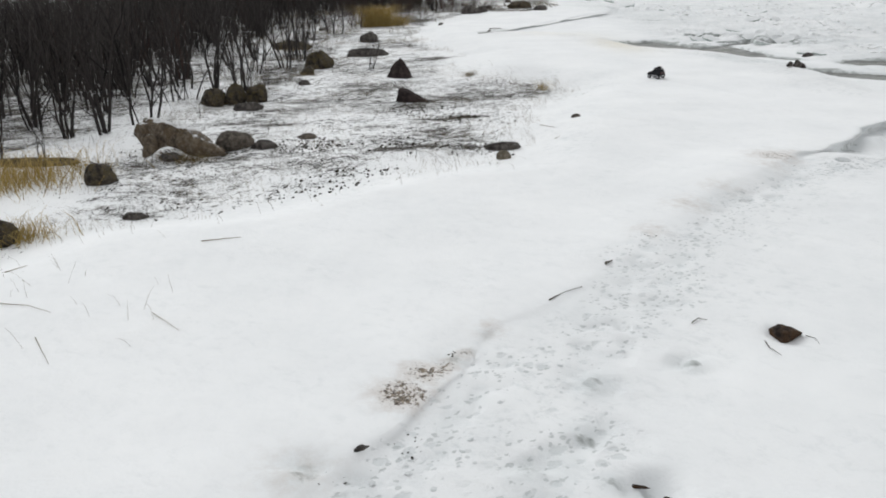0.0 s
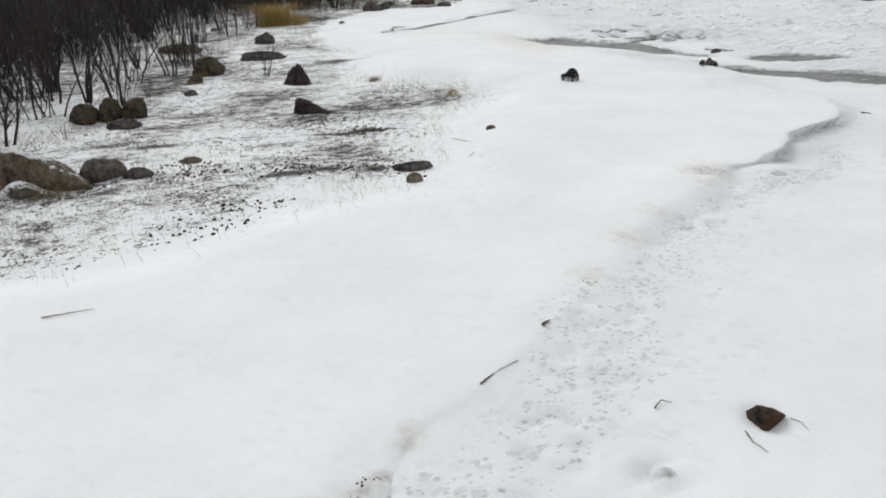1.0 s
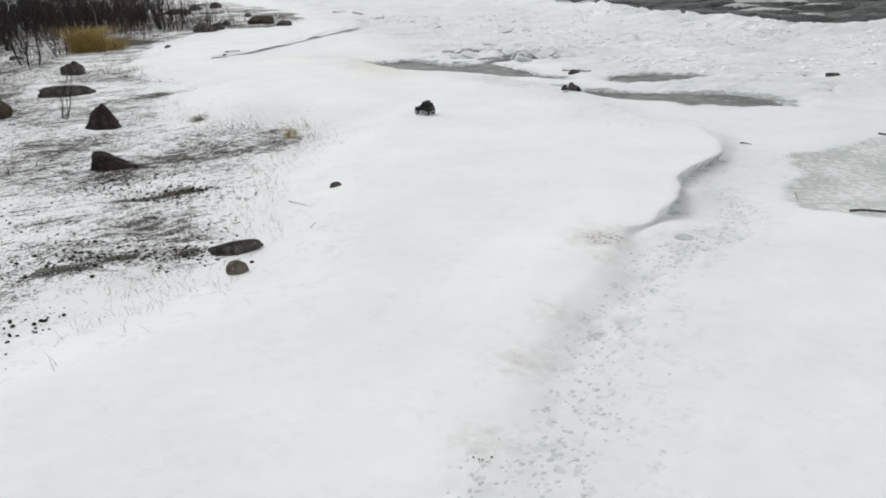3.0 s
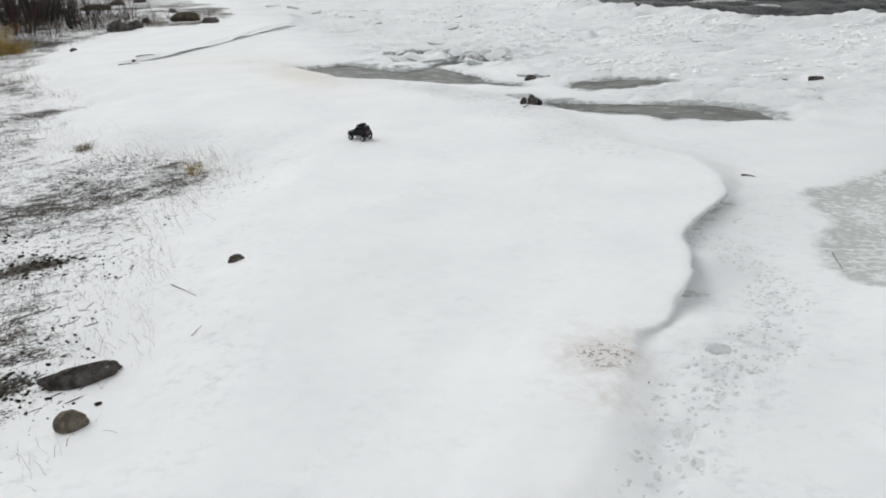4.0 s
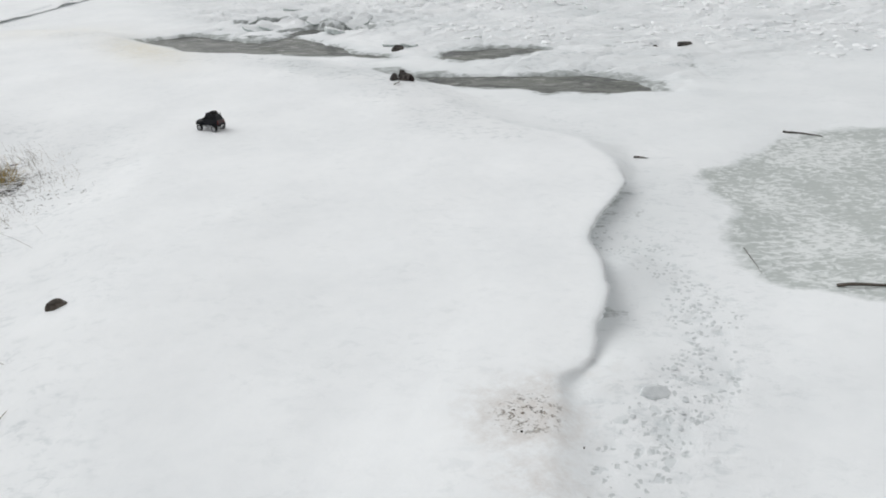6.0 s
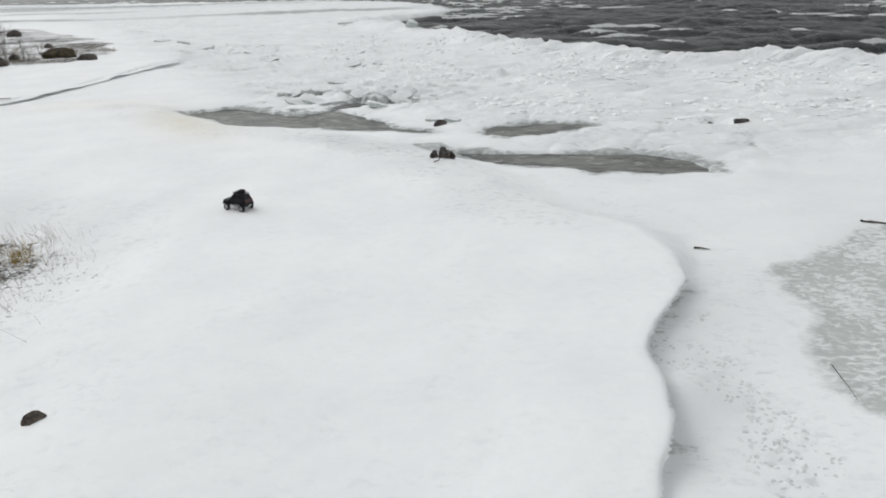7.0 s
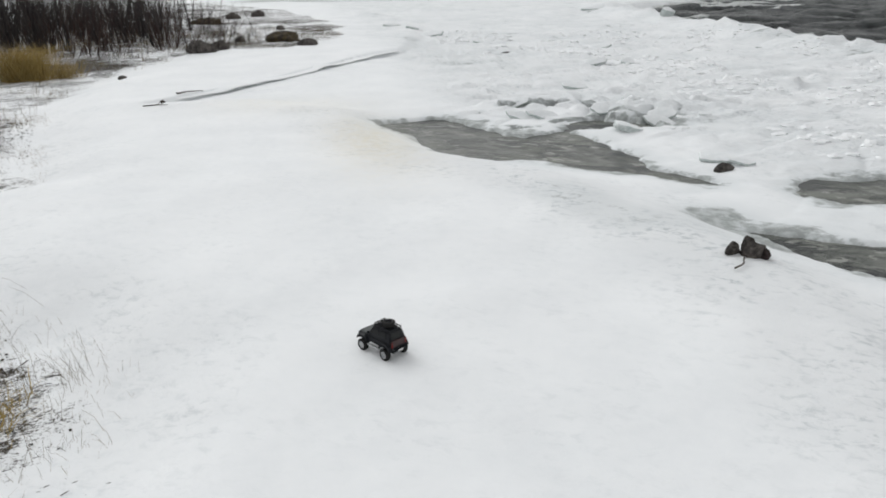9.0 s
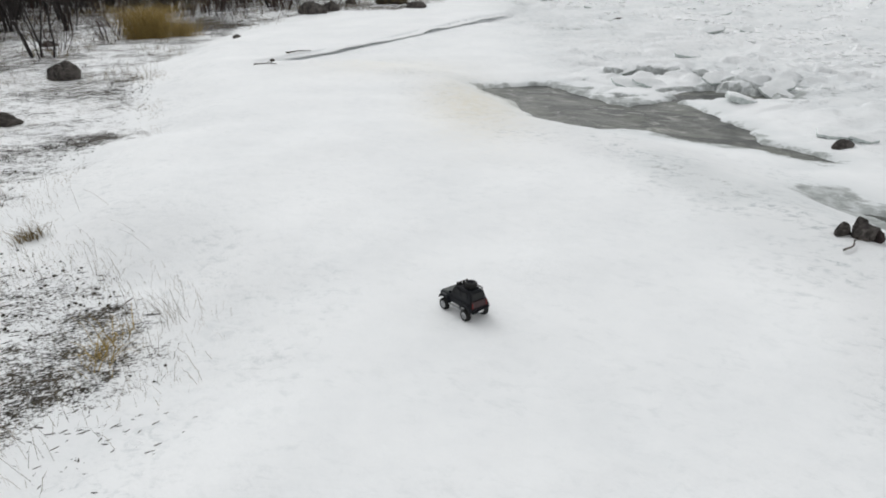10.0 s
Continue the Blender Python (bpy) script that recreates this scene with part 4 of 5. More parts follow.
# ---- dead grass ----
def grass(name, points, mat, tall, lean, wide, label, category="grass"):
    """Many thin bent blades in one mesh."""
    n = len(points)
    rs = np.random.RandomState(len(name) * 7 + n)
    pts = np.array(points, float)
    zz = land(pts[:, 0], pts[:, 1])[0]
    a, b = rs.uniform(0, 6.283, n), rs.uniform(0, 6.283, n)
    hgt = tall * rs.uniform(0.4, 1.1, n)
    tilt = hgt * lean * rs.uniform(0.2, 1.6, n)
    side = np.stack([np.cos(a), np.sin(a), 0 * a], 1) * (wide * rs.uniform(0.5, 1.2, n))[:, None]
    way = np.stack([np.cos(b), np.sin(b), 0 * b], 1)
    base = np.stack([pts[:, 0], pts[:, 1], zz - 0.01], 1)
    up = np.array([0, 0, 1.0])
    mid = base + up * (hgt * 0.62)[:, None] + way * (tilt * 0.35)[:, None]
    tip = base + up * (hgt / np.sqrt(1 + 0.4 * lean ** 2))[:, None] + way * tilt[:, None]
    v = np.stack([base - side, base + side, mid + side * 0.8, mid - side * 0.8, tip], 1).reshape(-1, 3)
    i = np.arange(n)[:, None] * 5
    faces = (i + np.array([[0, 1, 2, 3]])).tolist() + (i + np.array([[3, 2, 4]])).tolist()
    me = bpy.data.meshes.new(name)
    me.from_pydata(v.tolist(), [], faces)
    me.materials.append(mat)
    return tagged(new(name, me), label, category, kind="stuff")


def scatter(n, x0, x1, y0, y1, loop, seed, dense=0.0, margin=0.0, clump=1.2):
    """Places inside a loop, thicker where the noise is high."""
    rs = np.random.RandomState(seed)
    x, y = rs.uniform(x0, x1, n * 6), rs.uniform(y0, y1, n * 6)
    ok = (signed(x, y, loop) > margin) & (fbm(x, y, clump, 3, seed) > dense)
    return list(zip(x[ok][:n], y[ok][:n]))


grass("dead_grass", scatter(9000, -7, 4, 7, 36, MARSH, 301, 0.05, -0.25), STRAW, 0.17, 0.8, 0.0016, "sparse straw-coloured dead grass poking through snow")
grass("dark_stalks", scatter(4000, -7, 4, 7, 36, MARSH, 302, 0.14, 0.1), LITTER, 0.14, 1.8, 0.0018, "dark flattened stalks and weeds on snow")
WOODEDGE = [(-4.82, 20.45), (-4.60, 25.89), (-5.04, 33.50), (-5.47, 40.02), (-3.73, 46.54), (0.60, 48.41), (3.5, 53), (4.5, 60), (-16, 60), (-17.43, 13.39), (-7.21, 13.28), (-6.12, 16.65)]
grass("brushwood", scatter(6500, -15, 4, 12, 60, WOODEDGE, 304, 0.0, 0.0), BARK, 0.6, 1.1, 0.0032, "low dark brushwood and dead shoots under the willows", "brushwood")
grass("weeds", scatter(3000, -9, 1, 12, 44, WOODEDGE, 305, 0.05, -0.6), REED, 0.28, 1.4, 0.003, "brown dead weeds at the foot of the willows", "weeds")
grass("far_dead_grass", scatter(5000, -10, 8, 34, 62, MARSH, 303, 0.05), STRAW, 0.3, 0.6, 0.005, "dead grass on the far bank")


def tussock(x, y, w, d, n, tall, seed, label, mat=GOLD):
    rs = np.random.RandomState(seed)
    pts = list(zip(x + w / 2 * rs.normal(0, 0.5, n), y + d / 2 * rs.normal(0, 0.5, n)))
    return grass("grass_tussock", pts, mat, tall, 1.1, 0.005, label)


tussock(-7.21, 12.30, 2.6, 2.0, 1200, 0.5, 1, "golden dry grass tussock bent over snow")
tussock(-5.69, 9.47, 0.9, 0.7, 350, 0.35, 2, "small dry grass tussock beside a rock")
tussock(-3.65, 43.4, 1.45, 0.8, 2400, 1.45, 3, "large golden dry grass tussock before the willows")
tussock(-2.6, 43.9, 1.1, 0.6, 500, 0.8, 4, "golden dry grass tussock before the willows")


# ---- far headland ----
def headland():
    rnd = random.Random(5)
    verts, faces = [], []
    for _ in range(9000):
        u = rnd.random()
        x, y = -900 + 1520 * u, 900 + 370 * u ** 1.5
        x, y = x + rnd.uniform(-10, 10), y + rnd.uniform(0, 60)
        tall, r = rnd.uniform(13.5, 17.5) * (1.15 - 0.45 * u), rnd.uniform(2.2, 4.2)
        for z0, z1, s in ((0, 0.62, 1.0), (0.35, 1.0, 0.66)):
            b = len(verts)
            for i in range(5):
                w = 2 * math.pi * i / 5 + rnd.random()
                verts.append((x + r * s * math.cos(w), y + r * s * math.sin(w), 0.2 + z0 * tall))
            verts.append((x, y, 0.2 + z1 * tall))
            faces += [(b + i, b + (i + 1) % 5, b + 5) for i in range(5)]
    me = bpy.data.meshes.new("far_woods")
    me.from_pydata(verts, [], faces)
    me.materials.append(CONIFER)
    tagged(new("far_woods", me), "dark conifer forest on a far headland", "forest", kind="stuff")
    bm = bmesh.new()
    line = [(-2200 + 2830 * k / 40, 885 + 370 * max(0, (-900 + 1520 * ((k / 40) * 2830 - 1300) / 1520 + 900) / 1520) ** 1.5) for k in range(41)]
    front = [bm.verts.new((x, y, -1.2)) for x, y in line]
    top = [bm.verts.new((x, y + 14, 1.0)) for x, y in line]
    rear = [bm.verts.new((x, y + 260, -1.2)) for x, y in line]
    for k in range(40):
        bm.faces.new((front[k], front[k + 1], top[k + 1], top[k]))
        bm.faces.new((top[k], top[k + 1], rear[k + 1], rear[k]))
    ob = new("far_shore", mesh_of(bm, "far_shore", ICE))
    tagged(ob, "snowy far shore under the forest", "shore", kind="structure")


headland()


# ---- overhanging snow edges ----
def snow_lip(name, corners, drop, label):
    """A rounded snow edge that hangs over a hollow, along a run of the bank's line."""
    prof = [(-0.5, -0.04), (-0.3, -0.008), (-0.10, 0.012), (0.06, 0.012), (0.20, 0.004), (0.29, -0.012), (0.31, -0.034), (0.28, -0.052), (0.18, -0.06), (0.0, -0.065), (-0.12, -0.4)]
    pts = []
    for (ax, ay, _, ah), (bx, by, _, bh) in zip(corners, corners[1:]):
        n = max(2, int(math.hypot(bx - ax, by - ay) / 0.07))
        for k in range(n):
            f = k / n
            pts.append((ax + (bx - ax) * f, ay + (by - ay) * f, ah + (bh - ah) * f))
    p = np.array(pts)
    for _ in range(6):
        p[1:-1, :2] = 0.25 * p[:-2, :2] + 0.5 * p[1:-1, :2] + 0.25 * p[2:, :2]
    way = np.gradient(p[:, :2], axis=0)
    way /= np.linalg.norm(way, axis=1)[:, None]
    out = np.stack([way[:, 1], -way[:, 0]], 1)
    shift = wobble(p[:, 0], p[:, 1])
    edge = p[:, :2] + out * shift[:, None]
    top = land(edge[:, 0] - 0.24 * out[:, 0], edge[:, 1] - 0.24 * out[:, 1])[0]
    for _ in range(3):
        top[1:-1] = 0.25 * top[:-2] + 0.5 * top[1:-1] + 0.25 * top[2:]
    reach = p[:, 2] * (1 + 0.5 * fbm(p[:, 0], p[:, 1], 0.7, 2, 91))
    top = top - (0.05 * smooth(0.0, 0.35, fbm(p[:, 0], p[:, 1], 2.3, 2, 92)) if drop < 0.8 else 0)
    bm = bmesh.new()
    ends = np.maximum(0, 0.6 - reach)
    columns = []
    for s, dz in prof:
        o = (s if s < 0 else s * reach) - 0.35 * ends
        qx, qy = edge[:, 0] + out[:, 0] * o, edge[:, 1] + out[:, 1] * o
        h = land(qx, qy)[0] if s < -0.17 else top
        lift = dz * (drop if s > -0.4 else 1.0) + 0.006 * fbm(qx, qy, 0.3, 2, 93) - 0.10 * ends
        columns.append([bm.verts.new(v) for v in zip(qx, qy, h + lift)])
    rows = list(zip(*columns))
    for a, b in zip(rows, rows[1:]):
        for k in range(len(prof) - 1):
            bm.faces.new((a[k], a[k + 1], b[k + 1], b[k]))
    bmesh.ops.recalc_face_normals(bm, faces=bm.faces)
    ob = new(name, mesh_of(bm, name, GROUND))
    return tagged(ob, label, "snow edge", kind="structure")


snow_lip("snow_shelf_edge", EDGE3[4:9], 0.79, "low cracked snow shelf along the bank")


# ---- ice ----
def ice_slab(x, y, w, d, thick, tilt=0, roll=0, turn=0, seed=0, lift=0.0, label="tilted snow-covered ice slab", mat=None):
    """A broken plate of ice with rounded snowy edges."""
    rnd = random.Random(seed * 13 + 5)
    bm = bmesh.new()
    n = rnd.randint(6, 9)
    loops = []
    ring = [(rnd.uniform(0.72, 1.0), 2 * math.pi * (k + rnd.uniform(-0.3, 0.3)) / n) for k in range(n)]
    fine = []
    for k in range(n):
        (r0, a0), (r1, a1) = ring[k], ring[(k + 1) % n]
        if a1 < a0:
            a1 += 2 * math.pi
        for f in (0, 0.33, 0.66):
            px_, py_ = (1 - f) * r0 * math.cos(a0) + f * r1 * math.cos(a1), (1 - f) * r0 * math.sin(a0) + f * r1 * math.sin(a1)
            j = 1 + 0.05 * noise.noise(Vector((px_ * 3 + seed, py_ * 3, 0)))
            fine.append((px_ * j, py_ * j))
    for s, zz in ((0.97, -0.5), (1.0, -0.3), (1.0, 0.3), (0.98, 0.44), (0.93, 0.5), (0.5, 0.55)):
        loops.append([bm.verts.new((u * s * w / 2, v * s * d / 2, zz * thick * (1 + 0.2 * noise.noise(Vector((u * 2, v * 2, seed)))))) for u, v in fine])
    for a, b in zip(loops, loops[1:]):
        for k in range(len(a)):
            j = (k + 1) % len(a)
            bm.faces.new((a[k], a[j], b[j], b[k]))
    bm.faces.new(loops[0][::-1])
    bm.faces.new(loops[-1])
    ob = new("ice_slab", mesh_of(bm, "ice_slab", mat or ICE, True))
    ob.matrix_basis = pose(x, y, height(x, y) + lift + thick * 0.15, tilt, roll, turn)
    return tagged(ob, label, "ice slab", "ice slabs")


for k, (x, y, w, d, th, tilt, turn) in enumerate((
        (9.6, 32.9, 0.8, 0.5, 0.06, 16, -20), (12.6, 32.1, 0.9, 0.5, 0.05, 34, 12), (13.3, 30.8, 0.7, 0.45, 0.06, 40, -14), (10.7, 33.7, 0.9, 0.5, 0.05, 24, 8), (9.9, 31.7, 0.7, 0.5, 0.05, 20, 20), (10.5, 32.0, 0.9, 0.5, 0.08, 26, -15), (11.1, 31.4, 0.6, 0.5, 0.08, 30, 10), (11.7, 31.6, 0.9, 0.5, 0.08, 22, 30), (10.9, 31.9, 0.8, 0.4, 0.06, 34, 0),
        (11.7, 30.6, 0.8, 0.6, 0.12, 24, 60), (12.4, 30.9, 0.6, 0.4, 0.08, 30, 0), (12.1, 29.9, 0.7, 0.6, 0.12, 18, 40), (11.4, 31.1, 0.7, 0.4, 0.07, 38, -30), (12.0, 31.2, 0.8, 0.5, 0.07, 28, 15))):
    ice_slab(x, y, w * 1.25, d * 1.15, 1.1 * th, tilt * 0.75, (k % 3 - 1) * 12, turn, k + 1, 0.03 * (k % 3) - 0.06, "tilted ice slab heaped at the pool's edge")
for k, (x, y, w, d, th, tilt, turn) in enumerate((
        (13.6, 31.3, 0.8, 0.5, 0.08, 30, -10), (14.2, 34.1, 1.1, 0.6, 0.08, 18, 20), (13.4, 36.5, 0.9, 0.5, 0.07, 14, 0), (12.9, 32.6, 0.7, 0.5, 0.07, 22, 30),
        (12.55, 27.1, 0.8, 0.6, 0.06, 6, 0), (12.8, 26.7, 0.5, 0.3, 0.05, 14, -20), (16.2, 41.8, 1.2, 0.6, 0.09, 24, -8),
        (17.2, 41.2, 0.8, 0.5, 0.09, 28, 25))):
    ice_slab(x, y, w, d, th, tilt, (k % 3 - 1) * 8, turn, k + 20, 0.05, "snow-covered ice slab frozen into the ice field")
for k, (x, y, w, d, th, tilt, turn) in enumerate((
        (12.7, 56.3, 1.9, 0.9, 0.16, 14, 0), (11.4, 61.4, 1.3, 0.8, 0.15, 14, 20), (12.3, 59.5, 1.2, 0.8, 0.14, 12, 70), (30.0, 75.6, 2.6, 1.5, 0.3, 14, 0), (34.6, 78.4, 2.6, 1.5, 0.3, 14, 40),
        (14.5, 52, 1.2, 0.7, 0.09, 8, 10), (18.5, 47.0, 1.3, 0.7, 0.09, 12, 0))):
    ice_slab(x, y, w, d, th, tilt, (k % 3 - 1) * 8, turn, k + 40, 0.02, "grey ice block on the far ice field")
for k, (x, y, s) in enumerate(((29.0, 61.4, 1.0), (29.6, 50.2, 0.9), (30.3, 38.7, 0.8), (33.6, 32.9, 1.2), (29.6, 44.0, 0.6), (30.9, 36.0, 0.6))):
    ice_slab(x, y, s, s * 0.8, s * 0.5, 25, 12, 40 * k, k + 60, 0.12, "pointed ice block on the pressure ridge")
rs = random.Random(77)
for k in range(16):
    x, y = rs.uniform(11, 29), rs.uniform(24, 62)
    if x < 12 + (y - 24) * 0.08 or any(signed(np.array([x]), np.array([y]), loop)[0] > -0.7 for loop in POOLS) or signed(np.array([x]), np.array([y]), SEA_LOOP)[0] > -1.5:
        continue
    s = rs.uniform(0.4, 1.2)
    ice_slab(x, y, s, s * rs.uniform(0.5, 0.9), 0.04 * s + 0.04, rs.uniform(5, 17), rs.uniform(-10, 10), rs.uniform(-50, 50), k + 100, -0.03, "snow-covered ice slab frozen into the ice field")
ice_slab(6.17, 11.56, 0.26, 0.16, 0.05, 14, 6, -20, 93, 0.0, "small grey ice plate on the shore ice", CHUNK)


def lumps(name, places, size, mat, label, category, flat=0.5, turn=0.0, long=1.0, lift=0.3):
    """Many small broken pieces, joined."""
    rs = np.random.RandomState(len(places) + int(1000 * size))
    bm = bmesh.new()
    bmesh.ops.create_icosphere(bm, subdivisions=1, radius=1)
    unit = np.array([v.co[:] for v in bm.verts])
    tri = np.array([[v.index for v in f.verts] for f in bm.faces])
    bm.free()
    pts = np.array(places, float)
    zz = land(pts[:, 0], pts[:, 1])[0]
    n = len(pts)
    s = size * rs.uniform(0.35, 1.3, n) ** 1.4
    a = np.radians(turn) + rs.normal(0, 0.6, n) if long > 1 else rs.uniform(0, 6.283, n)
    v = unit[None] * (1 + 0.35 * rs.uniform(-1, 1, (n, len(unit), 1)))
    v = v * s[:, None, None] * np.stack([np.full(n, long), rs.uniform(0.6, 1, n), np.full(n, flat)], 1)[:, None, :]
    x = v[..., 0] * np.cos(a)[:, None] - v[..., 1] * np.sin(a)[:, None] + pts[:, :1]
    y = v[..., 0] * np.sin(a)[:, None] + v[..., 1] * np.cos(a)[:, None] + pts[:, 1:]
    v = np.stack([x, y, v[..., 2] + (zz + lift * s * flat)[:, None]], -1).reshape(-1, 3)
    f = (tri[None] + np.arange(n)[:, None, None] * len(unit)).reshape(-1, 3)
    me = bpy.data.meshes.new(name)
    me.from_pydata(v.tolist(), [], f.tolist())
    me.materials.append(mat)
    return tagged(new(name, me), label, category, kind="stuff")


def along(line, n, wide, seed):
    """Places strewn along a line."""
    rs = np.random.RandomState(seed)
    p = np.array(line, float)
    k = rs.uniform(0, len(p) - 1.001, n)
    i = k.astype(int)
    q = p[i] + (p[i + 1] - p[i]) * (k - i)[:, None] + rs.normal(0, wide, (n, 2))
    return q.tolist()


def around(spots, n, seed):
    rs = np.random.RandomState(seed)
    out = []
    for cx, cy, r in spots:
        out += np.stack([cx + rs.normal(0, 0.7 * r, n), cy + rs.normal(0, 0.6 * r, n)], 1).tolist()
    return out


lumps("ice_rubble", along([(-0.5, 3.6), (0.4, 4.6), (1.3, 5.9), (2.5, 7.6), (3.5, 9.0), (4.5, 10.1)], 150, 0.24, 501), 0.020, CHUNK, "small grey ice and snow crumbs below the snow edge", "ice rubble", 0.22)
lumps("ice_crumbs", along([(5.9, 11.2), (6.8, 11.66), (7.5, 12.26), (7.9, 12.8), (8.0, 13.45)], 120, 0.14, 502), 0.022, CHUNK, "small grey ice crumbs on the shore ice", "ice rubble", 0.22)
BRASH = [(16.8, 23.5), (13.4, 27.6), (12.9, 30.0), (9.2, 33.0), (12.0, 40.0), (12.5, 60.0), (27.0, 60.0), (27.5, 36.0), (31.0, 30.0), (31.5, 14.0), (20.0, 18.0)]
lumps("brash_ice", scatter(2600, 9, 32, 14, 60, BRASH, 509, 0.05, 0.1, 2.5), 0.13, GROUND, "small snow-covered lumps of broken ice frozen together", "brash ice", 0.32, lift=-0.1)
lumps("dark_grit", around([(-0.33, 4.22, 0.1), (-0.28, 4.4, 0.07), (-0.75, 3.95, 0.1), (0.05, 5.55, 0.06), (2.35, 8.3, 0.1), (5.2, 11.7, 0.2)], 7, 503), 0.009, LITTER, "dark grit and bark scraps on snow", "grit", 0.6)
lumps("dark_clods", around(CLODS, 70, 504), 0.024, LITTER, "dark soil clods and seaweed lumps on snow", "clods", 0.7)
lumps("soil_crumbs", scatter(3800, -6.5, 3.4, 8, 37, MARSH, 505, 0.02, 0.15), 0.016, LITTER, "small dark stones and soil crumbs on snow", "clods", 0.7)
lumps("plant_mats", scatter(800, -6, 3.3, 8, 34, MARSH, 507, 0.1, 0.15) + around([(2.13, 20.22, 0.6), (1.58, 21.74, 0.7), (2.67, 19.34, 0.5), (3.12, 19.37, 0.4)], 40, 508), 0.006, LITTER, "dark wet plant mats and dead leaves on snow", "plant litter", 0.4, 24, 5.0)
lumps("flat_stalks", scatter(1700, -6, 3.5, 8, 34, MARSH, 506, 0.12, 0.2), 0.006, LITTER, "dark flattened plant stalks lying on snow", "stalks", 0.7, 24, 10.0)


# ---- sticks, reeds ----
def stick(points, thick, label, name="stick", mat=None, lift=0.012, fork=False):
    pts = [Vector((x, y, (height(x, y) if len(q) == 0 else 0) + lift + (q[0] if q else 0))) for x, y, *q in points]
    n = len(pts)
    dense = []
    for a, b in zip(pts, pts[1:]):
        for k in range(4):
            dense.append(a.lerp(b, k / 4) + Vector((random.uniform(-1, 1), random.uniform(-1, 1), random.uniform(-0.3, 1))) * thick * 0.5)
    dense.append(pts[-1])
    path = [(p, thick * (1 - 0.65 * k / (len(dense) - 1))) for k, p in enumerate(dense)]
    paths = [path]
    if fork:
        mid = dense[len(dense) // 2]
        paths.append([(mid, thick * 0.6), (mid + Vector((thick * 6, thick * 9, thick * 3)), thick * 0.2)])
    return tagged(new(name, strips(name, paths, mat or WOOD)), label, "stick", "driftwood sticks")


stick([(1.32, 6.95), (1.13, 6.8), (0.95, 6.6)], 0.004, "dark wet stick half buried along the snow edge", lift=0.006)
stick([(0.95, 6.6), (1.02, 6.69), (1.08, 6.76)], 0.011, "thick dark end of a buried stick", lift=0.002)
stick([(1.66, 7.49), (1.75, 7.57)], 0.02, "short dark chip of bark on snow", "bark_chip")
stick([(-2.88, 8.33), (-2.66, 8.41), (-2.45, 8.46)], 0.008, "thin straw-brown stick lying on snow", mat=STRAW)
stick([(2.16, 6.12), (2.24, 6.21), (2.31, 6.17)], 0.007, "small bent twig on the ice", "twig")
# two cracks in the snow beside the rock, modelled as thin rods
stick([(2.66, 5.74), (2.65, 5.62), (2.69, 5.48)], 0.006, "dark crack line in the snow beside the brown rock", "twig")
stick([(3.06, 5.86), (3.10, 5.78), (3.09, 5.68)], 0.004, "dark crack line in the snow beside the brown rock", "twig")
stick([(13.45, 15.68), (13.65, 15.5), (13.82, 15.22)], 0.022, "dark driftwood stick or crack line frozen into the ice")
stick([(10.56, 16.12), (10.68, 15.96)], 0.018, "short dark stick on the ice")
# the next two are dark cracks in the ice, added as stick shapes
stick([(9.2, 13.12), (8.95, 12.8), (8.78, 12.58)], 0.005, "thin dark crack line along the edge of the ice patch")
stick([(9.08, 11.97), (9.4, 11.65), (9.9, 11.3)], 0.022, "dark driftwood stick or crack line frozen into the ice")
stick([(2.02, 14.00), (2.13, 14.12)], 0.006, "pale reed stalk lying on snow", "reed_stalk", STRAW)
stick([(1.92, 15.45), (2.16, 14.84)], 0.006, "pale reed stalk lying on snow", "reed_stalk", STRAW)
stick([(-4.90, 7.76), (-4.70, 7.88)], 0.007, "pale reed stalk lying on snow", "reed_stalk", STRAW)
stick([(-4.32, 6.62), (-4.0, 6.55), (-3.7, 6.39)], 0.005, "pale reed stalk lying on snow", "reed_stalk", STRAW)
stick([(-3.6, 5.9), (-3.25, 5.42)], 0.004, "pale reed stalk lying on snow", "reed_stalk", STRAW)
stick([(-2.74, 6.34), (-2.37, 5.99)], 0.004, "pale reed stalk lying on snow", "reed_stalk", STRAW)
stick([(9.54, 21.6), (9.70, 21.68), (9.80, 21.84), (9.98, 21.86)], 0.013, "curved dark stick stuck in snow below the rocks", fork=True, lift=0.03)
stick([(1.95, 34.8), (2.0, 34.75), (2.05, 34.7)], 0.05, "dark wooden stump on the snow shelf", "wood_stump", lift=0.09)
stick([(1.5, 34.85), (1.8, 34.9), (2.1, 34.7)], 0.02, "dark branch lying on the snow shelf", "branch", fork=True)
stick([(2.1, 36.6), (2.35, 37.0), (2.7, 37.25)], 0.03, "dark branch under the snow shelf's edge", "branch", lift=0.04)


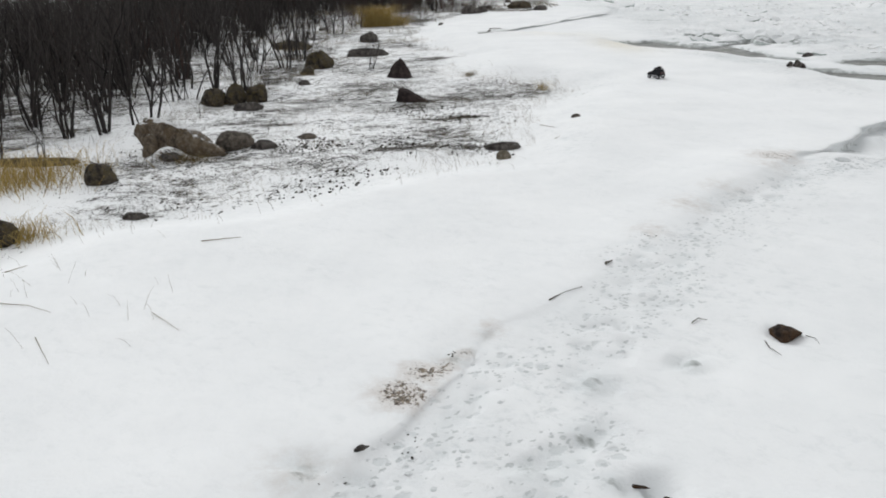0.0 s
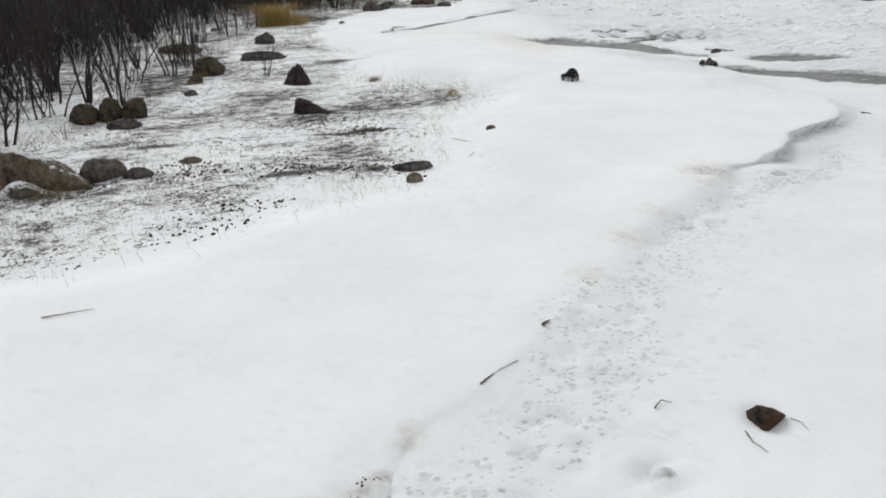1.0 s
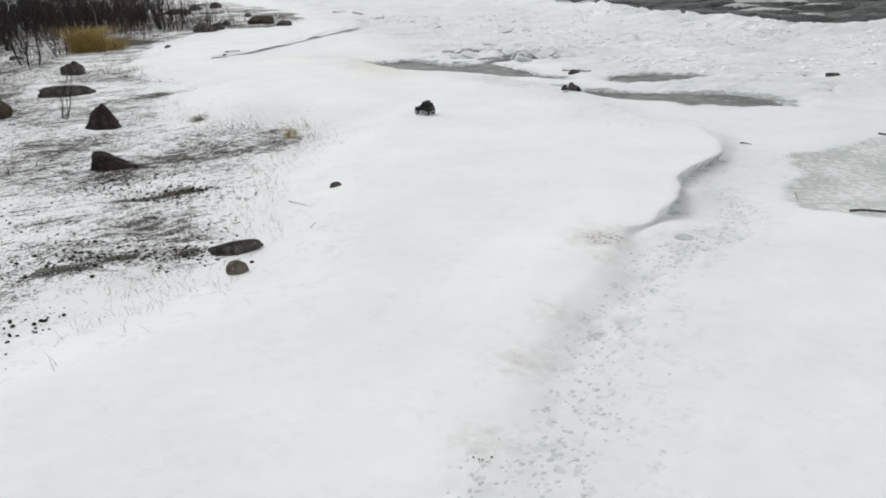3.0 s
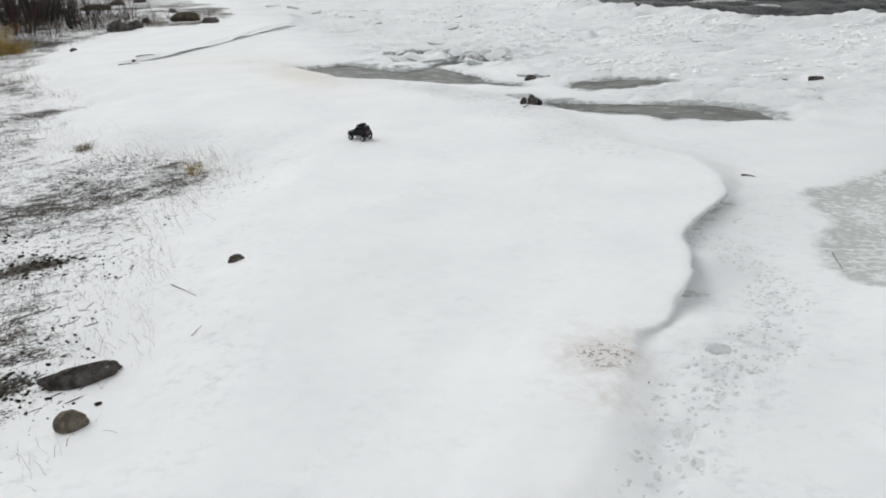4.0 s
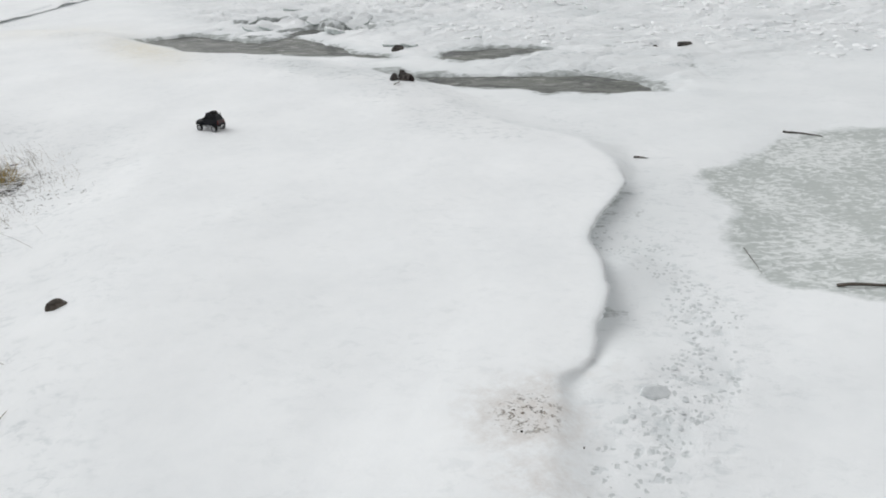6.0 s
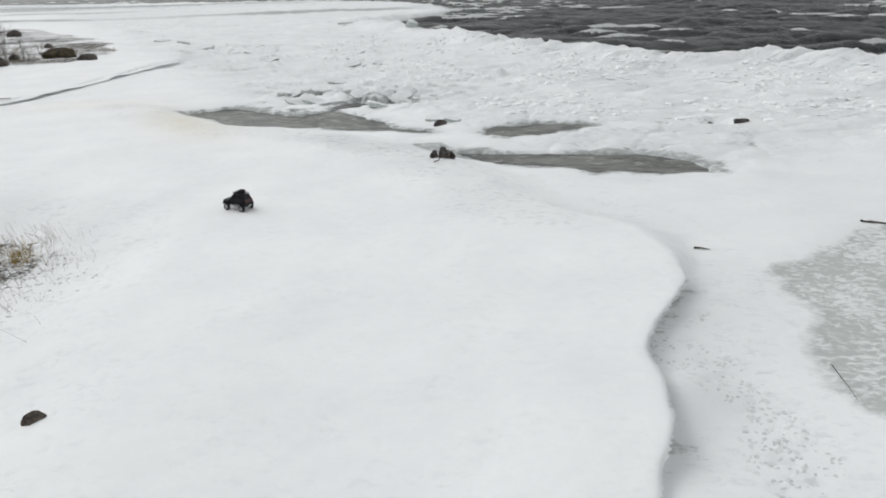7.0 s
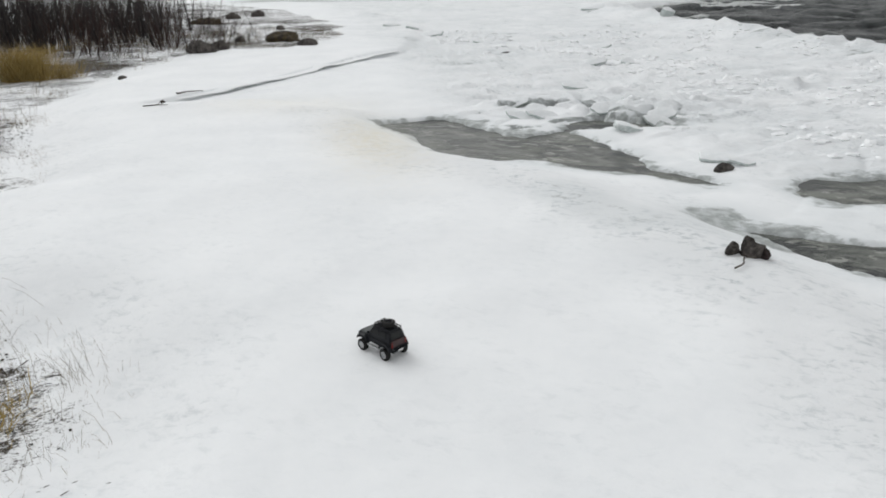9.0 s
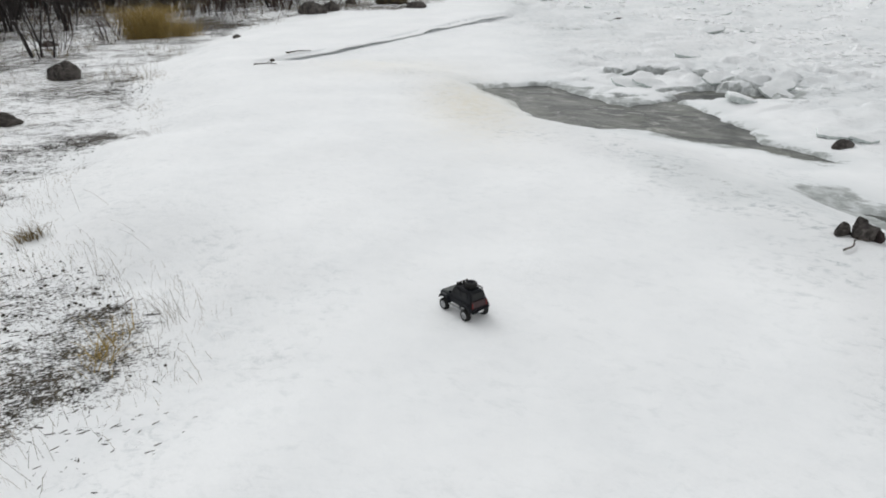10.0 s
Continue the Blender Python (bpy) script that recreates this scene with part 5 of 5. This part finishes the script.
def reeds(name, spots, n, seed, tall, label):
    """Thin bent stems standing out of the snow."""
    rnd = random.Random(seed)
    paths = []
    feet = [(rnd.gauss(cx, r), rnd.gauss(cy, r)) for cx, cy, r in spots for _ in range(n)]
    ground_z = land(np.array([f[0] for f in feet]), np.array([f[1] for f in feet]))[0]
    for x, y in feet:
        p = Vector((x, y, ground_z[len(paths)] - 0.01))
        a = rnd.gauss(2.6, 0.7)
        lean, h = rnd.uniform(0.15, 1.1), tall * rnd.uniform(0.4, 1.1)
        way = Vector((math.cos(a) * lean, math.sin(a) * lean, 1)).normalized()
        mid = p + way * h * 0.6
        bend = (way + Vector((math.cos(a), math.sin(a), -0.8)) * rnd.uniform(0, 0.9)).normalized()
        paths.append([(p, 0.0016), (mid, 0.0012), (mid + bend * h * 0.4, 0.0006)])
    return tagged(new(name, strips(name, paths, REED)), label, "reeds", kind="stuff")


reeds("bent_reeds", [(2.62, 20.44, 0.3), (2.13, 21.31, 0.4), (2.67, 21.09, 0.15), (3.05, 21.25, 0.12), (0.84, 23.32, 0.5), (1.58, 22.39, 0.4), (2.45, 19.46, 0.3), (1.36, 20.00, 0.5), (1.80, 18.04, 0.4)], 26, 601, 0.42, "thin dry reed stems bent over snow")
reeds("edge_reeds", [(-4.25, 7.36, 0.5), (-3.4, 6.4, 0.5), (-3.80, 9.22, 0.6), (-2.36, 10.15, 0.5), (-0.67, 11.58, 0.5), (0.62, 12.55, 0.4), (1.27, 14.57, 0.3), (-5.04, 10.24, 0.6)], 12, 602, 0.24, "thin dry reed stems at the snow's edge")
tussock(-4.66, 13.23, 0.9, 0.3, 260, 0.22, 9, "dry brown grass lying against the boulder", STRAW)
tussock(2.58, 20.65, 0.35, 0.7, 70, 0.3, 5, "small straw tussock flattened on snow", GOLD)
tussock(0.74, 23.50, 0.4, 0.3, 130, 0.2, 6, "small straw tussock in thawed soil", STRAW)
tussock(-4.38, 24.15, 0.6, 0.5, 90, 0.2, 7, "small straw tussock beside a mossy rock", STRAW)
tussock(-6.23, 31.98, 1.8, 1.0, 220, 0.22, 8, "straw tussock on a low hump", STRAW)


# ---- radio-controlled off-road car ----
BLACK = plain_material("black_car_shell", (0.006, 0.007, 0.009), (0.013, 0.0145, 0.018), 0.55, 0, 60, 0.05, 0.2)
OLIVE = plain_material("grey_green_bonnet", (0.018, 0.022, 0.022), (0.07, 0.078, 0.076), 0.65, 0, 40, 0.1, 0.4)
MAROON = plain_material("dark_red_tail_panel", (0.020, 0.007, 0.008), (0.038, 0.010, 0.012), 0.45, 0, 40, 0.05, 0.5)
RUBBER = plain_material("tyre_rubber", (0.010, 0.010, 0.010), (0.028, 0.027, 0.026), 0.85, 0, 50, 0.3, 0.2)
METAL = plain_material("dull_silver_metal", (0.40, 0.41, 0.42), (0.60, 0.61, 0.62), 0.4, 0.9, 40, 0.05)
GLASS = plain_material("smoked_window", (0.008, 0.009, 0.010), (0.014, 0.015, 0.016), 0.22, 0, 10, 0.0, 0.2)
LAMP_RED = plain_material("red_tail_lens", (0.09, 0.008, 0.008), (0.14, 0.012, 0.012), 0.25, 0, 30, 0.0)
LAMP_CLEAR = plain_material("clear_lamp_lens", (0.5, 0.5, 0.48), (0.65, 0.65, 0.62), 0.15, 0, 30, 0.0)
PLATE = plain_material("white_plate", (0.6, 0.6, 0.6), (0.72, 0.72, 0.72), 0.5, 0, 30, 0.0)


def loft(sections, bevel=0.004):
    """A closed hull through rings of equal length."""
    bm = bmesh.new()
    rings = [[bm.verts.new(p) for p in ring] for ring in sections]
    for a, b in zip(rings, rings[1:]):
        for k in range(len(a)):
            j = (k + 1) % len(a)
            bm.faces.new((a[k], a[j], b[j], b[k]))
    bm.faces.new(rings[0][::-1])
    bm.faces.new(rings[-1])
    bmesh.ops.recalc_face_normals(bm, faces=bm.faces)
    if bevel:
        bmesh.ops.bevel(bm, geom=bm.edges[:], offset=bevel, segments=2, affect="EDGES", clamp_overlap=True)
    return bm


def boxed(x0, x1, y0, y1, z0, z1, bevel=0.003, top=0.0):
    t = top
    return loft([[(x0, y0, z0), (x1, y0, z0), (x1, y1, z0), (x0, y1, z0)], [(x0 + t, y0 + t, z1), (x1 - t, y0 + t, z1), (x1 - t, y1 - t, z1), (x0 + t, y1 - t, z1)]], bevel)


def lathe(profile, n=28, axis="x"):
    bm = bmesh.new()
    rings = []
    for k in range(n):
        w = 2 * math.pi * k / n
        rings.append([bm.verts.new((a, r * math.cos(w), r * math.sin(w)) if axis == "x" else (r * math.cos(w), r * math.sin(w), a)) for a, r in profile])
    for k in range(n):
        a, b = rings[k], rings[(k + 1) % n]
        for i in range(len(profile)):
            j = (i + 1) % len(profile)
            bm.faces.new((a[i], a[j], b[j], b[i]))
    bmesh.ops.recalc_face_normals(bm, faces=bm.faces)
    return bm


def tyre_mesh(r, w, axis="x"):
    bm = lathe([(-w / 2, r * 0.62), (-w / 2, r * 0.88), (-w * 0.4, r * 0.97), (0, r), (w * 0.4, r * 0.97), (w / 2, r * 0.88), (w / 2, r * 0.62)], 36, axis)
    for v in bm.verts:
        rad = math.hypot(v.co.y, v.co.z) if axis == "x" else math.hypot(v.co.x, v.co.y)
        if rad > r * 0.9:
            ang = math.atan2(v.co.z, v.co.y) if axis == "x" else math.atan2(v.co.y, v.co.x)
            f = 1 + 0.05 * (1 if int(round(ang / (2 * math.pi) * 36)) % 2 else -1)
            v.co = Vector((v.co.x, v.co.y * f, v.co.z * f)) if axis == "x" else Vector((v.co.x * f, v.co.y * f, v.co.z))
    return bm


def rim_mesh(r, w, axis="x"):
    return lathe([(-w * 0.42, r * 0.50), (-w * 0.45, r * 0.63), (w * 0.45, r * 0.63), (w * 0.42, r * 0.53), (w * 0.12, r * 0.46), (w * 0.05, r * 0.25), (w * 0.30, r * 0.16), (w * 0.30, 0.001), (-w * 0.3, 0.001), (-w * 0.3, r * 0.46)], 24, axis)


def hub_mesh(r, w):
    """Five spokes in front of a dark hollow."""
    bm = bmesh.new()
    for k in range(5):
        a = 2 * math.pi * k / 5
        t = Vector((0, math.cos(a), math.sin(a)))
        n = Vector((0, -math.sin(a), math.cos(a)))
        ring = []
        for x in (w * 0.24, w * 0.34):
            ring.append([bm.verts.new(Vector((x, 0, 0)) + t * u + n * v) for u, v in ((r * 0.1, -r * 0.07), (r * 0.54, -r * 0.1), (r * 0.54, r * 0.1), (r * 0.1, r * 0.07))])
        bm.faces.new(ring[1])
        bm.faces.new(ring[0][::-1])
        for i in range(4):
            bm.faces.new((ring[0][i], ring[0][(i + 1) % 4], ring[1][(i + 1) % 4], ring[1][i]))
    bmesh.ops.recalc_face_normals(bm, faces=bm.faces)
    return bm


def heighten(car, floor, much):
    """Makes the upper works of the shell taller."""
    for ob in car.children:
        if ob.type == "MESH":
            for v in ob.data.vertices:
                if v.co.z > floor:
                    v.co.z = floor + (v.co.z - floor) * much
        elif ob.location.z > floor:
            ob.location.z = floor + (ob.location.z - floor) * much


def rc_car(m):
    car = root("radio_controlled_car", "black radio-controlled off-road car with a roof spare wheel on snow", "toy car", m=m)
    half = 0.092
    prof = [(-0.205, 0.095), (-0.208, 0.150), (0.215, 0.150), (0.222, 0.128), (0.215, 0.098)]
    body = part("body", loft([[(s * half * 0.98, y, z) for y, z in prof] for s in (-1, 1)], 0.006), BLACK, car)
    part("cab", loft([[(-half, -0.205, 0.148), (half, -0.205, 0.148), (half, 0.085, 0.148), (-half, 0.085, 0.148)],
                      [(-half * 0.97, -0.2, 0.17), (half * 0.97, -0.2, 0.17), (half * 0.97, 0.07, 0.17), (-half * 0.97, 0.07, 0.17)],
                      [(-half * 0.80, -0.178, 0.222), (half * 0.80, -0.178, 0.222), (half * 0.80, 0.02, 0.222), (-half * 0.80, 0.02, 0.222)]], 0.006), BLACK, car)
    part("bonnet", loft([[(-half * 0.92, 0.085, 0.149), (half * 0.92, 0.085, 0.149), (half * 0.86, 0.216, 0.146), (-half * 0.86, 0.216, 0.146)],
                         [(-half * 0.82, 0.09, 0.162), (half * 0.82, 0.09, 0.162), (half * 0.76, 0.21, 0.154), (-half * 0.76, 0.21, 0.154)]], 0.004), OLIVE, car, "grey-green bonnet dusted with snow")
    part("windscreen", loft([[(-half * 0.82, 0.071, 0.173), (half * 0.82, 0.071, 0.173), (half * 0.72, 0.029, 0.215), (-half * 0.72, 0.029, 0.215)],
                             [(-half * 0.82, 0.074, 0.176), (half * 0.82, 0.074, 0.176), (half * 0.72, 0.032, 0.218), (-half * 0.72, 0.032, 0.218)]], 0), GLASS, car, "smoked windscreen")
    part("rear_window", loft([[(-half * 0.78, -0.198, 0.178), (half * 0.78, -0.198, 0.178), (half * 0.70, -0.182, 0.214), (-half * 0.70, -0.182, 0.214)],
                              [(-half * 0.78, -0.201, 0.178), (half * 0.78, -0.201, 0.178), (half * 0.70, -0.185, 0.215), (-half * 0.70, -0.185, 0.215)]], 0), GLASS, car, "smoked rear window")
    part("tail_panel", boxed(-half * 0.9, half * 0.9, -0.214, -0.205, 0.125, 0.172, 0.002), MAROON, car, "dark red tail panel")
    for s in (-1, 1):
        for y0, y1 in ((-0.155, -0.075), (-0.06, 0.03)):
            a, b = s * half * 0.955, s * half * 0.845
            part("side_window", loft([[(a, y0, 0.177), (a, y1 + 0.012, 0.177), (b, y1, 0.213), (b, y0 + 0.008, 0.213)],
                                      [(a + s * 0.003, y0, 0.178), (a + s * 0.003, y1 + 0.012, 0.178), (b + s * 0.003, y1, 0.214), (b + s * 0.003, y0 + 0.008, 0.214)]], 0), GLASS, car, "smoked side window")
        part("side_step", boxed(*sorted((s * half * 0.98, s * (half + 0.022))), -0.085, 0.075, 0.078, 0.088, 0.002), METAL, car, "dull silver side step")
        part("mirror", boxed(*sorted((s * half * 0.98, s * (half + 0.022))), 0.058, 0.068, 0.172, 0.188, 0.002), BLACK, car)
        part("headlight", boxed(*sorted((s * 0.052, s * 0.078)), 0.214, 0.225, 0.122, 0.142, 0.003), LAMP_CLEAR, car, "clear headlight")
        part("tail_light", boxed(*sorted((s * 0.066, s * 0.086)), -0.219, -0.213, 0.128, 0.165, 0.002), LAMP_RED, car, "red tail light")
        for y in (-0.145, 0.145):
            arch = [(y - 0.07, 0.10), (y - 0.055, 0.135), (y - 0.03, 0.148), (y + 0.03, 0.148), (y + 0.055, 0.135), (y + 0.07, 0.10), (y + 0.062, 0.10), (y + 0.045, 0.128), (y + 0.025, 0.139), (y - 0.025, 0.139), (y - 0.045, 0.128), (y - 0.062, 0.10)]
            part("wheel_arch", loft([[(s * half * 0.95, u, v) for u, v in arch], [(s * (half + 0.022), u, v - 0.004) for u, v in arch]], 0), BLACK, car)
            wheel = new("wheel")
            wheel.parent = car
            wheel.empty_display_size = 0.02
            wheel.matrix_basis = pose(s * 0.098, y, 0.052, 0, 0, 0 if s > 0 else 180)
            part("tyre", tyre_mesh(0.053, 0.044), RUBBER, wheel, "knobbly black tyre")
            part("rim", rim_mesh(0.053, 0.046), METAL, wheel, "dull silver wheel rim")
            part("spokes", hub_mesh(0.053, 0.046), METAL, wheel, "five-spoke silver wheel centre")
    part("front_bumper", boxed(-0.085, 0.085, 0.222, 0.240, 0.085, 0.105, 0.004), BLACK, car)
    part("rear_bumper", boxed(-0.088, 0.088, -0.235, -0.213, 0.085, 0.106, 0.004), BLACK, car)
    part("number_plate", boxed(-0.028, 0.028, -0.2385, -0.235, 0.088, 0.102, 0.001), PLATE, car, "blank white plate")
    part("grille", boxed(-0.048, 0.048, 0.216, 0.226, 0.112, 0.143, 0.002), RUBBER, car)
    part("chassis", boxed(-0.035, 0.035, -0.19, 0.19, 0.058, 0.096, 0.004), METAL, car, "dull silver chassis")
    for y in (-0.145, 0.145):
        part("axle", lathe([(-0.085, 0.008), (-0.085, 0.0005), (0.085, 0.0005), (0.085, 0.008)], 10), RUBBER, car).location = (0, y, 0.052)
    for s in (-1, 1):
        part("rack_rail", boxed(*sorted((s * 0.066, s * 0.073)), -0.175, 0.015, 0.230, 0.236, 0.001), BLACK, car)
    for y in (-0.17, -0.125, -0.08, -0.035, 0.01):
        part("rack_bar", boxed(-0.073, 0.073, y - 0.003, y + 0.003, 0.224, 0.231, 0.001), BLACK, car)
    for x in (-0.05, -0.017, 0.017, 0.05):
        part("roof_lamp", boxed(x - 0.012, x + 0.012, 0.014, 0.026, 0.224, 0.246, 0.003), RUBBER, car, "small black roof lamp")
    spare = new("spare_wheel")
    spare.parent = car
    spare.location = (0, -0.095, 0.251)
    part("tyre", tyre_mesh(0.055, 0.04, "z"), RUBBER, spare, "knobbly black tyre")
    part("rim", rim_mesh(0.055, 0.042, "z"), BLACK, spare, "black wheel rim")
    heighten(car, 0.13, 1.38)
    return car


rc_car(pose(5.67, 20.78, height(5.67, 20.78) - 0.006, 0, 0, 34))
